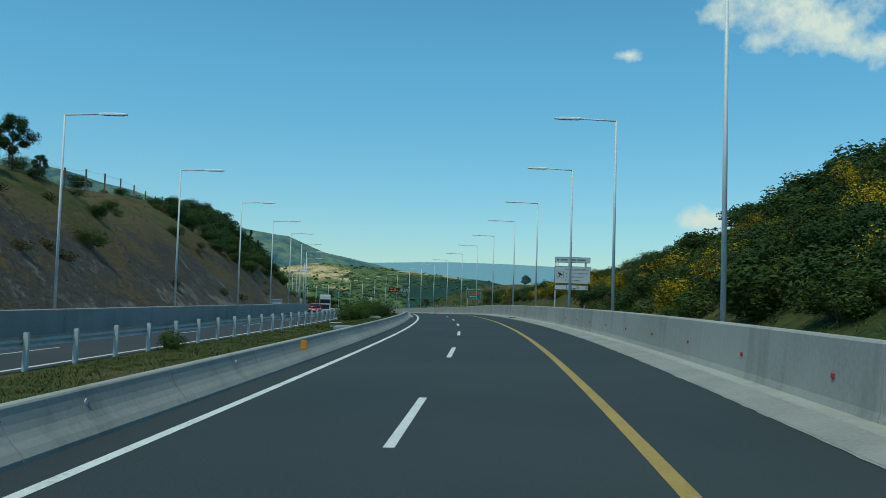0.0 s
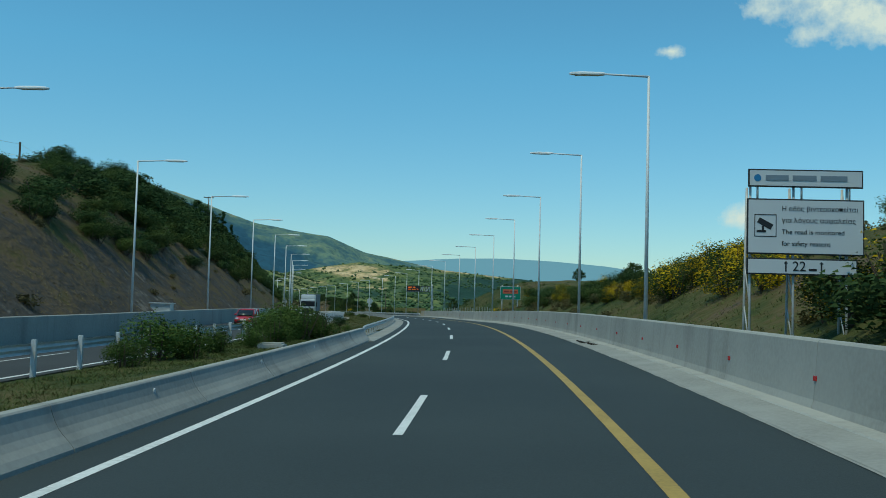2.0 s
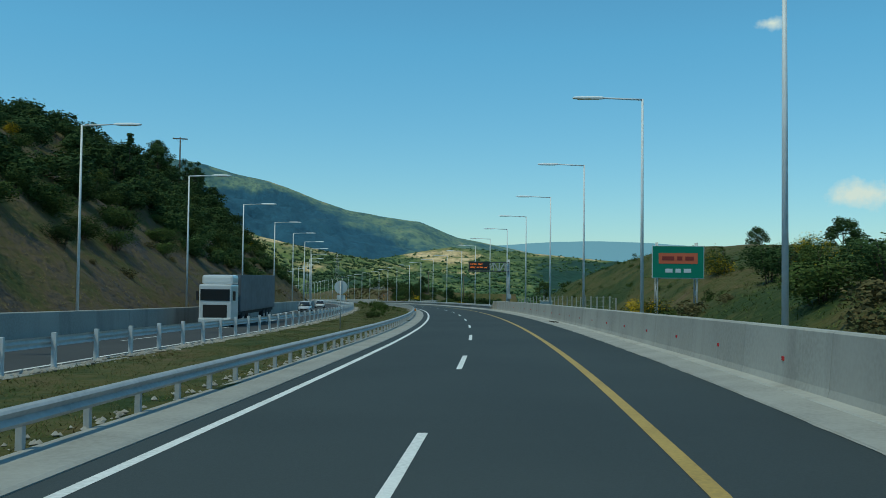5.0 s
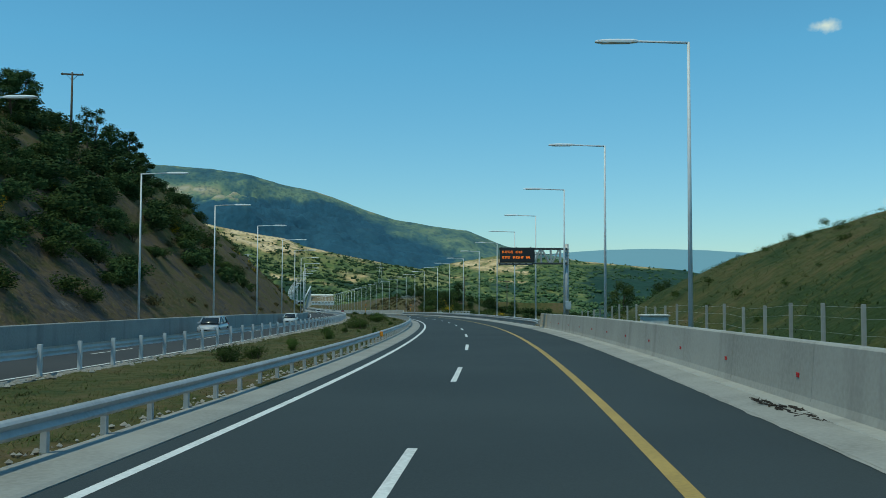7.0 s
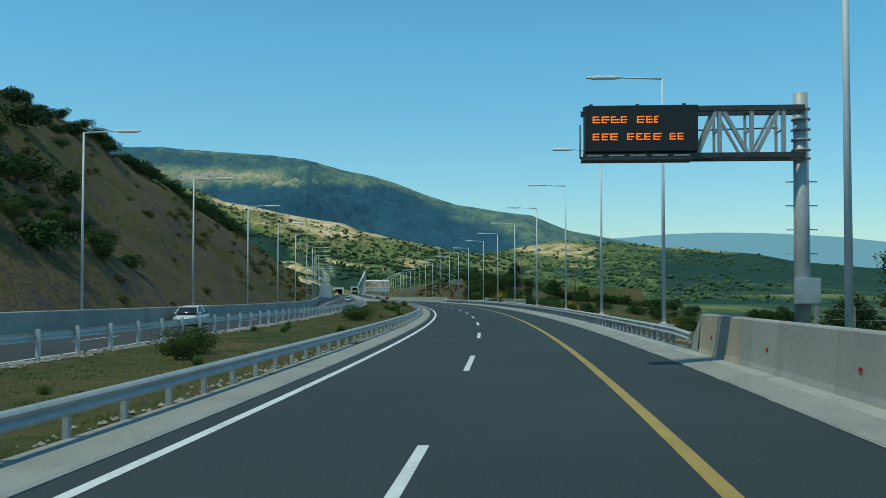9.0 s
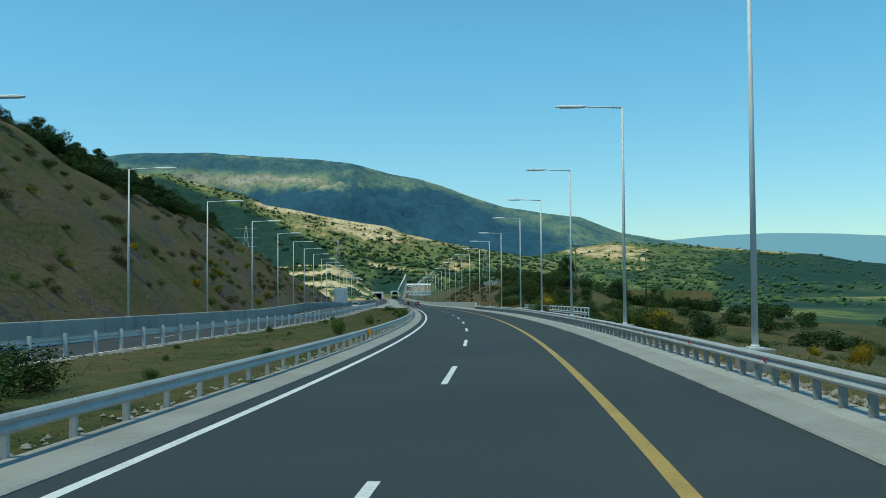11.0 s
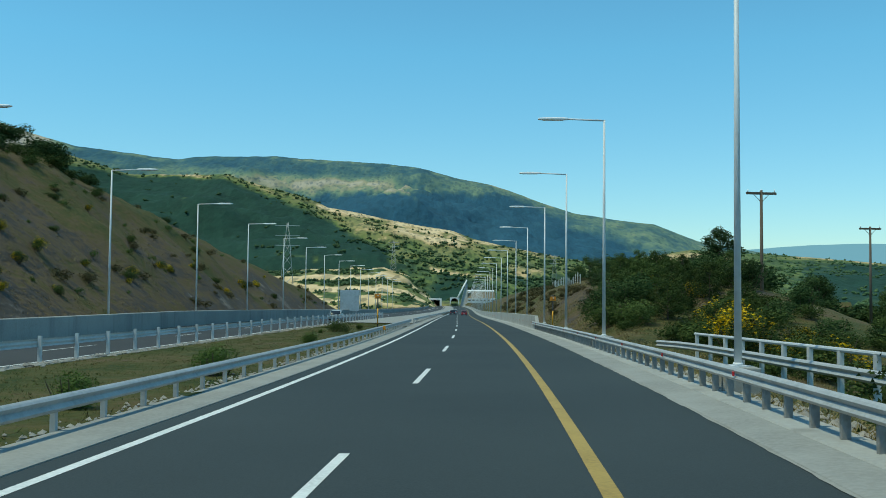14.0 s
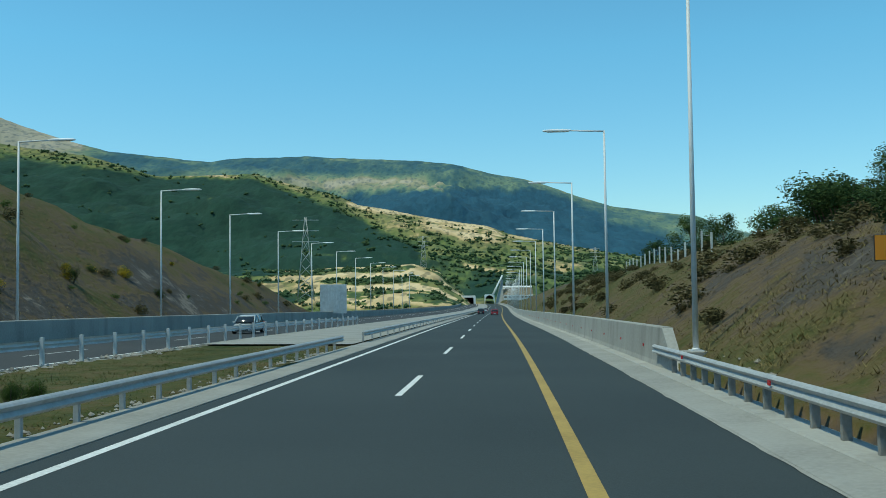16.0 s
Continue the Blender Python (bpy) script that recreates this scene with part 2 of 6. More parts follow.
RED = plain("reflector_red", (0.5, 0.02, 0.025), 0.25)
AMBER = plain("amber_diodes", (1.0, 0.2, 0.02), 0.4, emit=0.9)
WOOD = material("weathered_wood", (0.16, 0.12, 0.09), (0.09, 0.07, 0.055), (0.2, 0.16, 0.12), scale=5, rough=0.9, stretch=(6, 6, 0.6))
RUBBER = plain("rubber", (0.018, 0.018, 0.018), 0.8)
GLASS = plain("dark_glass", (0.02, 0.025, 0.03), 0.08)
CHROME = plain("rim_metal", (0.45, 0.46, 0.47), 0.3, 0.8)
BARK = material("bark", (0.1, 0.075, 0.055), scale=8, rough=0.95)
LEAF = leaf_material("shrub_leaf", (0.034, 0.06, 0.016), (0.08, 0.108, 0.03))
LEAF_DARK = leaf_material("tree_leaf", (0.027, 0.053, 0.018), (0.06, 0.092, 0.031))
LEAF_BRIGHT = leaf_material("bright_leaf", (0.04, 0.08, 0.018), (0.1, 0.14, 0.035))
BROOM = leaf_material("broom_in_flower", (0.035, 0.06, 0.014), (0.08, 0.105, 0.03), (0.55, 0.36, 0.015), 0.25)
DRY_GRASS = leaf_material("dry_grass", (0.13, 0.11, 0.045), (0.19, 0.15, 0.07))
WEED = leaf_material("dull_weed", (0.08, 0.075, 0.034), (0.14, 0.115, 0.052))
GREEN_GRASS = leaf_material("green_grass", (0.062, 0.09, 0.024), (0.1, 0.125, 0.04))
NEAR_STOPS = ((0.12, (0.03, 0.05, 0.015)), (0.36, (0.078, 0.078, 0.027)), (0.53, (0.108, 0.084, 0.038)), (0.64, (0.118, 0.086, 0.053)), (0.76, (0.07, 0.06, 0.05)), (0.87, (0.082, 0.073, 0.064)), (0.95, (0.13, 0.113, 0.095)), (1.0, (0.2, 0.17, 0.14)))
GROUND = cover_material("slope_soil_and_grass", NEAR_STOPS, 0.35)


def land_material(name, stops, bush, bush_size, scale, drift, clear=0.85):
    """Far land: grass to bare soil by the mesh's 'cover' value, sown with single bushes that close up to woods where
    cover is low, which also serves as painted shade.
    """
    mat = cover_material(name, stops, scale, bump=0.5, speckle=0.3, drift=drift)
    n, l = mat.node_tree.nodes, mat.node_tree.links
    bsdf = n["Principled BSDF"]
    ground = bsdf.inputs["Base Color"].links[0].from_socket
    at_ = [k for k in n if k.bl_idname == "ShaderNodeAttribute"][0]
    geo = n.new("ShaderNodeNewGeometry")
    wob, wmix = n.new("ShaderNodeTexNoise"), n.new("ShaderNodeVectorMath")
    wob.inputs["Scale"].default_value, wob.inputs["Detail"].default_value = 1.3 / bush_size, 3.0
    place = drifted(n, l, geo.outputs["Position"], drift)
    l.new(place, wob.inputs["Vector"])
    wmix.operation = "MULTIPLY_ADD"
    wmix.inputs[1].default_value = (bush_size * 0.9,) * 3
    l.new(wob.outputs["Color"], wmix.inputs[0])
    l.new(place, wmix.inputs[2])
    for k, (size, low, high) in enumerate(((bush_size, 0.8, 0.4), (bush_size * 2.7, 0.7, 0.28))):
        vor, lim, less, mix, tint = n.new("ShaderNodeTexVoronoi"), n.new("ShaderNodeMapRange"), n.new("ShaderNodeMapRange"), n.new("ShaderNodeMix"), n.new("ShaderNodeMix")
        vor.inputs["Scale"].default_value = 1 / size
        l.new(wmix.outputs[0], vor.inputs["Vector"])
        gap = n.new("ShaderNodeMath")
        gap.operation = "SUBTRACT"
        lim.inputs["From Min"].default_value, lim.inputs["From Max"].default_value = 0.0, 0.55
        lim.inputs["To Min"].default_value, lim.inputs["To Max"].default_value = low, high
        l.new(at_.outputs["Fac"], lim.inputs["Value"])
        l.new(lim.outputs["Result"], gap.inputs[0])
        l.new(vor.outputs["Distance"], gap.inputs[1])
        less.inputs["From Min"].default_value, less.inputs["From Max"].default_value = -0.04, 0.1
        l.new(gap.outputs[0], less.inputs["Value"])
        mix.data_type = tint.data_type = "RGBA"
        tint.inputs[6].default_value, tint.inputs[7].default_value = (*(c * 0.7 for c in bush), 1), (*(c * 1.45 for c in bush), 1)
        sep = n.new("ShaderNodeSeparateColor")
        l.new(vor.outputs["Color"], sep.inputs[0])
        l.new(sep.outputs[0], tint.inputs[0])
        half = n.new("ShaderNodeMath")
        half.operation = "MULTIPLY"
        half.inputs[1].default_value = clear if k == 0 else clear * 0.65
        l.new(less.outputs["Result"], half.inputs[0])
        l.new(half.outputs[0], mix.inputs[0])
        l.new(ground, mix.inputs[6])
        l.new(tint.outputs[2], mix.inputs[7])
        ground = mix.outputs[2]
    l.new(ground, bsdf.inputs["Base Color"])
    return mat


FAR_STOPS = ((0.05, (0.026, 0.062, 0.043)), (0.36, (0.14, 0.18, 0.055)), (0.6, (0.25, 0.23, 0.09)), (0.7, (0.52, 0.37, 0.18)), (1.0, (0.74, 0.55, 0.32)))
HILLS = land_material("hill_cover_and_shade", FAR_STOPS, (0.016, 0.045, 0.03), 9.0, 0.014, 26, 0.5)
# the blue of hazy distance is mixed into these colours
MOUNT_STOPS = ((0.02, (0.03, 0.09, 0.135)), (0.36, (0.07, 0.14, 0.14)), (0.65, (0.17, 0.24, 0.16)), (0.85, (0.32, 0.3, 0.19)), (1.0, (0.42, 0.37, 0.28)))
MOUNTAIN = land_material("mountain_cover_and_shade", MOUNT_STOPS, (0.026, 0.082, 0.12), 15.0, 0.006, 28, 0.4)

# ---- the road's line ----
KNOTS = np.array([-40, 20, 80, 140, 200, 260, 320, 380, 440, 520, 650, 900, 1300.0])
BEND = np.array([0.000568, 0.001091, 0.001191, 0.001014, 0.001103, 0.001104, 0.001163, 0.000748, 0.000304, -7.2e-05, -5.9e-05, 7.7e-05, 0.000229])
GRADE = np.array([0.01114, -0.00175, -0.00686, -0.02149, -0.01705, -0.0221, -0.0217, -0.02201, -0.02191, -0.02646, -0.02385, -0.01768, -0.01065])
CROSS = np.array([0.02479, 0.02578, 0.02482, 0.01038, 0.01276, 0.00732, 0.0136, 0.0142, -0.00578, -0.00748, -0.00745, -0.00744, -0.00744])
LS = np.arange(-240, 1441, 4.0)


def summed(v):
    c = np.concatenate([[0], np.cumsum((v[1:] + v[:-1]) * 2.0)])
    return c - c[60]


L_PSI = summed(np.interp(LS, KNOTS, BEND))
L_X, L_Y, L_Z = summed(-np.sin(L_PSI)), summed(np.cos(L_PSI)), summed(np.interp(LS, KNOTS, GRADE))


def at(s, d, z=0.0):
    """The place s metres along the road, d metres to the right of its lane line, z above its surface."""
    p = np.interp(s, LS, L_PSI)
    return Vector((np.interp(s, LS, L_X) + d * math.cos(p), np.interp(s, LS, L_Y) + d * math.sin(p), np.interp(s, LS, L_Z) + d * np.interp(s, KNOTS, CROSS) + z))


def stand(s, d, z=0.0, turn=0.0):
    """The pose of a thing there: its x to the road's right, its y along it."""
    return Matrix.Translation(at(s, d, z)) @ Matrix.Rotation(float(np.interp(s, LS, L_PSI)) + radians(turn), 4, "Z")


# ---- mesh helpers ----
def mesh_of(name, bm, mat):
    me = bpy.data.meshes.new(name)
    bm.normal_update()
    bm.to_mesh(me)
    bm.free()
    for m in (mat if isinstance(mat, (list, tuple)) else [mat]):
        me.materials.append(m)
    return me


def part(name, bm, mat, parent, label=""):
    ob = new(name, mesh_of(name, bm, mat))
    ob.parent = parent
    return tagged(ob, label) if label else ob


def thing(name, label, category, group="", kind=""):
    return tagged(new(name), label, category, group, kind)


def setting(name, bm, mat, label, category):
    return tagged(new(name, mesh_of(name, bm, mat)), label, category, kind="structure")


def box(bm, x0, x1, y0, y1, z0, z1, bevel=0.0, m=None):
    v = [bm.verts.new((x, y, z)) for z in (z0, z1) for y in (y0, y1) for x in (x0, x1)]
    faces = [bm.faces.new([v[i] for i in q]) for q in ((0, 2, 3, 1), (4, 5, 7, 6), (0, 1, 5, 4), (1, 3, 7, 5), (3, 2, 6, 7), (2, 0, 4, 6))]
    if bevel:
        made = bmesh.ops.bevel(bm, geom=list({e for f in faces for e in f.edges}), offset=bevel, segments=2, affect="EDGES", profile=0.6)
        v = list({w for f in made["faces"] for w in f.verts} | {w for w in v if w.is_valid})
    if m is not None:
        bmesh.ops.transform(bm, matrix=m, verts=v)
    return v


def tube(bm, a, b, r0, r1=None, n=10, caps=True):
    """A round bar from a to b, thinning from r0 to r1."""
    a, b = Vector(a), Vector(b)
    r1 = r0 if r1 is None else r1
    q = (b - a).to_track_quat("Z", "Y")
    rings = []
    for c, r in ((a, r0), (b, r1)):
        rings.append([bm.verts.new(c + q @ Vector((r * math.cos(2 * math.pi * k / n), r * math.sin(2 * math.pi * k / n), 0))) for k in range(n)])
    for k in range(n):
        f = bm.faces.new((rings[0][k], rings[0][(k + 1) % n], rings[1][(k + 1) % n], rings[1][k]))
        f.smooth = True
    if caps:
        bm.faces.new(rings[0][::-1])
        bm.faces.new(rings[1])


def swept(profile, s0, s1, step, offset=None, closed=True, ends=True):
    """A bar of one profile of (d, z) along the road; offset(s) shifts it to the side."""
    bm = bmesh.new()
    count = max(2, int(math.ceil((s1 - s0) / step)) + 1)
    rows = []
    for s in np.linspace(s0, s1, count):
        o = offset(s) if offset else 0.0
        rows.append([bm.verts.new(at(s, d + o, z)) for d, z in profile])
    n = len(profile)
    for a, b in zip(rows, rows[1:]):
        for k in range(n if closed else n - 1):
            bm.faces.new((a[k], a[(k + 1) % n], b[(k + 1) % n], b[k]))
    if closed and ends:
        bm.faces.new(rows[0][::-1])
        bm.faces.new(rows[-1])
    bmesh.ops.recalc_face_normals(bm, faces=bm.faces)
    return bm


def bars(bm, x0, x1, z0, z1, y, rows, seed, thick=0.012):
    """Rows of word-long bars for writing that cannot be read."""
    rng = random.Random(seed)
    h = (z1 - z0) / rows
    for k in range(rows):
        x, zc = x0, z1 - h * (k + 0.5)
        end = x1 - rng.uniform(0, 0.18) * (x1 - x0)
        while x < end - 0.08:
            w = min(rng.uniform(0.25, 0.75), end - x)
            box(bm, x, x + w, y - thick, y, zc - h * 0.26, zc + h * 0.26)
            x += w + h * 0.4


def lettering(name, text, size, mat, parent, m, depth=0.004, align="CENTER"):
    """Raised letters as a mesh part."""
    cu = bpy.data.curves.new(name, "FONT")
    cu.body, cu.size, cu.extrude, cu.align_x, cu.align_y = text, size, depth, align, "CENTER"
    tmp = new(name + "_curve", cu)
    bpy.context.view_layer.update()
    me = bpy.data.meshes.new_from_object(tmp.evaluated_get(bpy.context.evaluated_depsgraph_get()))
    bpy.data.objects.remove(tmp)
    me.materials.clear()
    me.materials.append(mat)
    me.transform(m)
    ob = new(name, me)
    ob.parent = parent
    return ob


FACING = Matrix.Rotation(radians(90), 4, "X")  # letters upright, read from the approaching lane

# ---- the plan ----
def curve(*points):
    xs, ys = [p[0] for p in points], [p[1] for p in points]
    return lambda s: float(np.interp(s, xs, ys))


opp_rail = curve((-60, -11.4), (90, -11.7), (150, -12.8), (190, -13.8), (250, -15.0), (320, -16.6), (380, -15.5), (430, -14.6), (520, -13.6), (700, -12.6), (1300, -12.6))
left_wall = curve((-200, -21.6), (20, -21.7), (64, -22.1), (160, -22.3), (225, -23.8), (290, -23.5), (340, -24.3), (385, -24.5), (415, -25.1), (450, -25.9), (700, -26.0), (1300, -26.0))
CREST_L = ((-240, 11), (-60, 12), (40, 13.2), (70, 14.8), (110, 16.5), (150, 20), (190, 22.5), (250, 29), (300, 32), (330, 31), (360, 29), (385, 27), (425, 26), (450, 24.5), (473, 21.2), (492, 17), (507, 14.2), (520, 12), (530, 10), (546, 6.2), (555, 2.5), (563, 0.8), (600, 0), (1440, 0))
crest_left = curve(*CREST_L)
pitch_left = curve((-240, 1.0), (330, 1.0), (420, 0.85), (600, 0.85))
crest_right = curve((-240, 15), (20, 18), (42, 15), (52, 10), (60, 6.9), (70, 5.8), (88, 4.4), (104, 3.7), (114, 3.3), (122, 2.3), (150, 3.0), (180, 6.2), (205, 7.9), (226, 7.3), (232, 5.4), (239, 2.4), (252, 0.2), (400, 0.0), (415, 0.8), (430, 3.4), (445, 5.4), (460, 6.0), (500, 6.0), (545, 6.3), (580, 7.4), (640, 8), (750, 8), (900, 6), (1050, 4), (1440, 4))
drop_right = curve((-240, 0), (225, 0), (265, 1), (395, 1), (430, 0), (700, 0), (760, 0.3), (1440, 0.3))


def rough_ground(s, d, size, amount):
    p = at(s, d)
    return noise.fractal(Vector((p.x, p.y, 3.0)) / size, 0.9, 2.1, 5) * amount


def hillside(s, d):
    """Height of the ground over the road's plane, and its bareness (0 wooded, 1 bare soil)."""
    wall = left_wall(s)
    if d < wall - 0.4:
        u = wall - 0.4 - d
        top, k = crest_left(s), pitch_left(s)
        x = k * max(u, 0.02) / max(top, 0.3)
        rise = top * (x ** -4 + 1) ** -0.25 if top > 0.05 else 0.0
        ease = min(1, u / 6)
        beyond = max(0.0, u - top / k)
        z = 0.35 + rise + ease * rough_ground(s, d, 9.0, 0.7 + 0.03 * top) + rough_ground(s, d, 2.2, 0.22) * ease
        if top < 1:
            z -= 0.03 * u
        low = 1 / (1 + math.exp(14 * (rise / max(top, 1.0) - (0.52 if s < 150 else 0.4) + 0.3 * rough_ground(s, d, 20, 1.0))))  # dark raw earth below the grassed part
        bare = 0.5 + (0.27 if s < 150 else 0.1 if s < 400 else 0.2) * low + 0.2 * rough_ground(s, d, 14, 1.0) + 0.16 * rough_ground(s, d, 3.0, 1.0)
        return z - beyond * 0.02, bare
    if d > 8.0:
        u = d - 8.6
        top = crest_right(s)
        z = 0.35
        if top > 0.05:
            start = 3.4 if 150 < s < 262 else 0.0 if s > 440 else 1.0
            v = max(0.0, u - start)
            x = (0.82 if s > 430 else 0.72 if s > 120 else 0.58) * max(v, 0.02) / top
            z += top * (x ** -4 + 1) ** -0.25 - 0.012 * max(0.0, v - top / 0.5)
        fall = drop_right(s)
        if 262 < s < 700:
            fall = max(fall, min(1.0, max(0.0, (d - 24) / 15)))
        z -= fall * (0.3 + 0.16 * min(max(u, 0), 30) + 0.07 * max(0.0, u - 30))
        ease = min(1, max(0.0, u) / 8)
        z += ease * (rough_ground(s, d, 8.0, 0.5) + rough_ground(s, d, 2.0, 0.15))
        green = 0.33 if s < 255 else 0.46 if s > 425 and d < 34 else 0.36
        return z, green + 0.3 * rough_ground(s, d, 16, 1.0) + 0.14 * rough_ground(s, d, 3.5, 1.0)
    if opp_rail(s) + 0.15 < d < -5.1:
        return 0.02 + 0.08 * abs(rough_ground(s, d, 1.6, 1.0)), (0.3 if s < 75 else 0.37) + 0.2 * rough_ground(s, d, 7, 1.0)
    return -0.16, 0.8


# ---- ground ----
U_LEFT = [130, 112, 96, 82, 70, 60, 52, 46, 41, 37, 33, 30, 27, 24.5, 22, 20, 18, 16, 14.4, 12.8, 11.4, 10, 8.8, 7.6, 6.5, 5.5, 4.5, 3.6, 2.7, 1.8, 1.0, 0.45]
U_RIGHT = [8.05, 8.6, 9.2, 9.9, 10.7, 11.5, 12.3, 13.2, 14.2, 15.2, 16.4, 17.6, 19, 20.5, 22, 24, 26, 28.5, 31, 34, 38, 42, 47, 53, 60, 68, 78, 90, 105, 125, 150]
verts, faces, cover_values, width = [], [], [], 0
S_ROWS = list(np.arange(-200, 640, 3.0)) + list(np.arange(640, 1290, 10.0))
for s in S_ROWS:
    wall, rail = left_wall(s), opp_rail(s)
    ds = [wall - u for u in U_LEFT] + [wall - 0.2, wall + 0.3, (wall + rail) / 2, rail - 0.2] + list(np.linspace(rail + 0.2, -5.2, 7)) + [-5.0, 0.0, 6.4, 7.9] + U_RIGHT
    width = len(ds)
    for d in ds:
        z, bare = hillside(s, d)
        verts.append(at(s, d, z))
        cover_values.append(bare)
for i in range(len(S_ROWS) - 1):
    for j in range(width - 1):
        a = i * width + j
        faces.append((a, a + 1, a + width + 1, a + width))


def terrain(name, verts, faces, values, mat, label, category):
    me = bpy.data.meshes.new(name)
    me.from_pydata([tuple(v) for v in verts], [], faces)
    me.materials.append(mat)
    attr = me.attributes.new("cover", "FLOAT", "POINT")
    attr.data.foreach_set("value", np.array(values, dtype=np.float32))
    me.polygons.foreach_set("use_smooth", np.ones(len(me.polygons), dtype=bool))
    me.update()
    return tagged(new(name, me), label, category, kind="structure")


terrain("ground", verts, faces, cover_values, GROUND, "rough earth banks with dry grass and scrub beside the motorway", "ground")

# ---- hills and mountains, by bearing from one point of the road ----
HUB = Vector((-52.3, 310.9, -2.4))


def range_of_hills(name, skyline, base, r0, r1, steps, bearings, mat, bare, label, ridges=0.12, shape=1.3):
    """A range with the given skyline of (bearing to the left in degrees, height); it falls towards the hub to the base height."""
    sky = sorted(skyline)
    bx, bz = [p[0] for p in sky], [p[1] for p in sky]
    vs, fs, cs = [], [], []
    for k in range(steps + 4):
        for b in bearings:
            top = np.interp(b, bx, bz)
            f = min(k / steps, 1.0)
            r = r0 + (r1 - r0) * f if k <= steps else r1 * (1 + 0.05 * (k - steps))
            x, y = HUB.x - r * math.sin(radians(b)), HUB.y + r * math.cos(radians(b))
            q = Vector((x, y, 0)) / r1
            n1 = noise.fractal(q * 9, 0.8, 2.1, 6)
            n2 = noise.ridged_multi_fractal(q * 5, 0.9, 2.1, 5, 1.0, 2.0)
            swell = f * (1 - f) * 4
            z = base + (top - base) * f ** shape + (top - base) * swell * ridges * (n1 + 0.6 * (n2 - 0.9))
            z += (top - base) * 0.012 * n1 * f + 0.004 * (top - base) * f * noise.fractal(q * 60, 0.7, 2.1, 4)
            if k > steps:
                z = top - (k - steps) * 0.25 * (top - base)
            vs.append((x, y, z))
            e = math.degrees(math.atan2(z - HUB.z, r))
            n3 = noise.fractal(Vector((x, y, z)) / 60, 0.8, 2.1, 4)
            cs.append(bare(b, e, f, n1, n3))
    w = len(bearings)
    for i in range(steps + 3):
        for j in range(w - 1):
            a = i * w + j
            fs.append((a + 1, a, a + w, a + w + 1))
    return terrain(name, vs, fs, cs, mat, label, "hill")


def hump(x, middle, width):
    return math.exp(-(((x - middle) / width) ** 2))


def fade(x):
    return 1 / (1 + math.exp(-max(-30, min(30, 1.6 * x))))


def field(b, e, soft, *outline):
    """How far a bearing and elevation lie inside an outlined stretch of land, from 0 to 1 across its soft edge."""
    inside, near = False, 99.0
    for (b0, e0), (b1, e1) in zip(outline, outline[1:] + outline[:1]):
        if (e0 > e) != (e1 > e) and b < (b1 - b0) * (e - e0) / (e1 - e0) + b0:
            inside = not inside
        k = max(0.0, min(1.0, ((b - b0) * (b1 - b0) + (e - e0) * (e1 - e0)) / max(1e-6, (b1 - b0) ** 2 + (e1 - e0) ** 2)))
        near = min(near, math.hypot(b - b0 - k * (b1 - b0), e - e0 - k * (e1 - e0)))
    return max(0.0, min(1.0, 0.5 + (near if inside else -near) / soft))


def track(b, e, wide, *line):
    """1 along a line of bearings and elevations, falling to 0 at its sides."""
    near = 99.0
    for (b0, e0), (b1, e1) in zip(line, line[1:]):
        k = max(0.0, min(1.0, ((b - b0) * (b1 - b0) + (e - e0) * (e1 - e0)) / max(1e-6, (b1 - b0) ** 2 + (e1 - e0) ** 2)))
        near = min(near, math.hypot(0.4 * (b - b0 - k * (b1 - b0)), e - e0 - k * (e1 - e0)))
    return math.exp(-((near / wide) ** 2))


def mountain_cover_and_shade(b, e, f, n1, n3):
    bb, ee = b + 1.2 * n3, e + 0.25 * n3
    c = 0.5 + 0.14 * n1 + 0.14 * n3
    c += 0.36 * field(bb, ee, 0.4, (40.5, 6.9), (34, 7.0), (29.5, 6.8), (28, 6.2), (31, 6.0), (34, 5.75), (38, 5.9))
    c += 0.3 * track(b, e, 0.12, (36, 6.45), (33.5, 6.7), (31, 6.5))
    # cloud shade over the face, painted as a field of low cover
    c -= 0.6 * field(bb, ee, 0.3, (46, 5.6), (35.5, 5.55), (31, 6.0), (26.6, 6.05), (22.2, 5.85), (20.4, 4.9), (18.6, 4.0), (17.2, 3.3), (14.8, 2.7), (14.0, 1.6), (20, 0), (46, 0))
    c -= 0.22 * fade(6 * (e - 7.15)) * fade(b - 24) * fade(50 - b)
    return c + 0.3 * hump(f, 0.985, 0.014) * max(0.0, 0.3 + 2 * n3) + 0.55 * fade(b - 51)


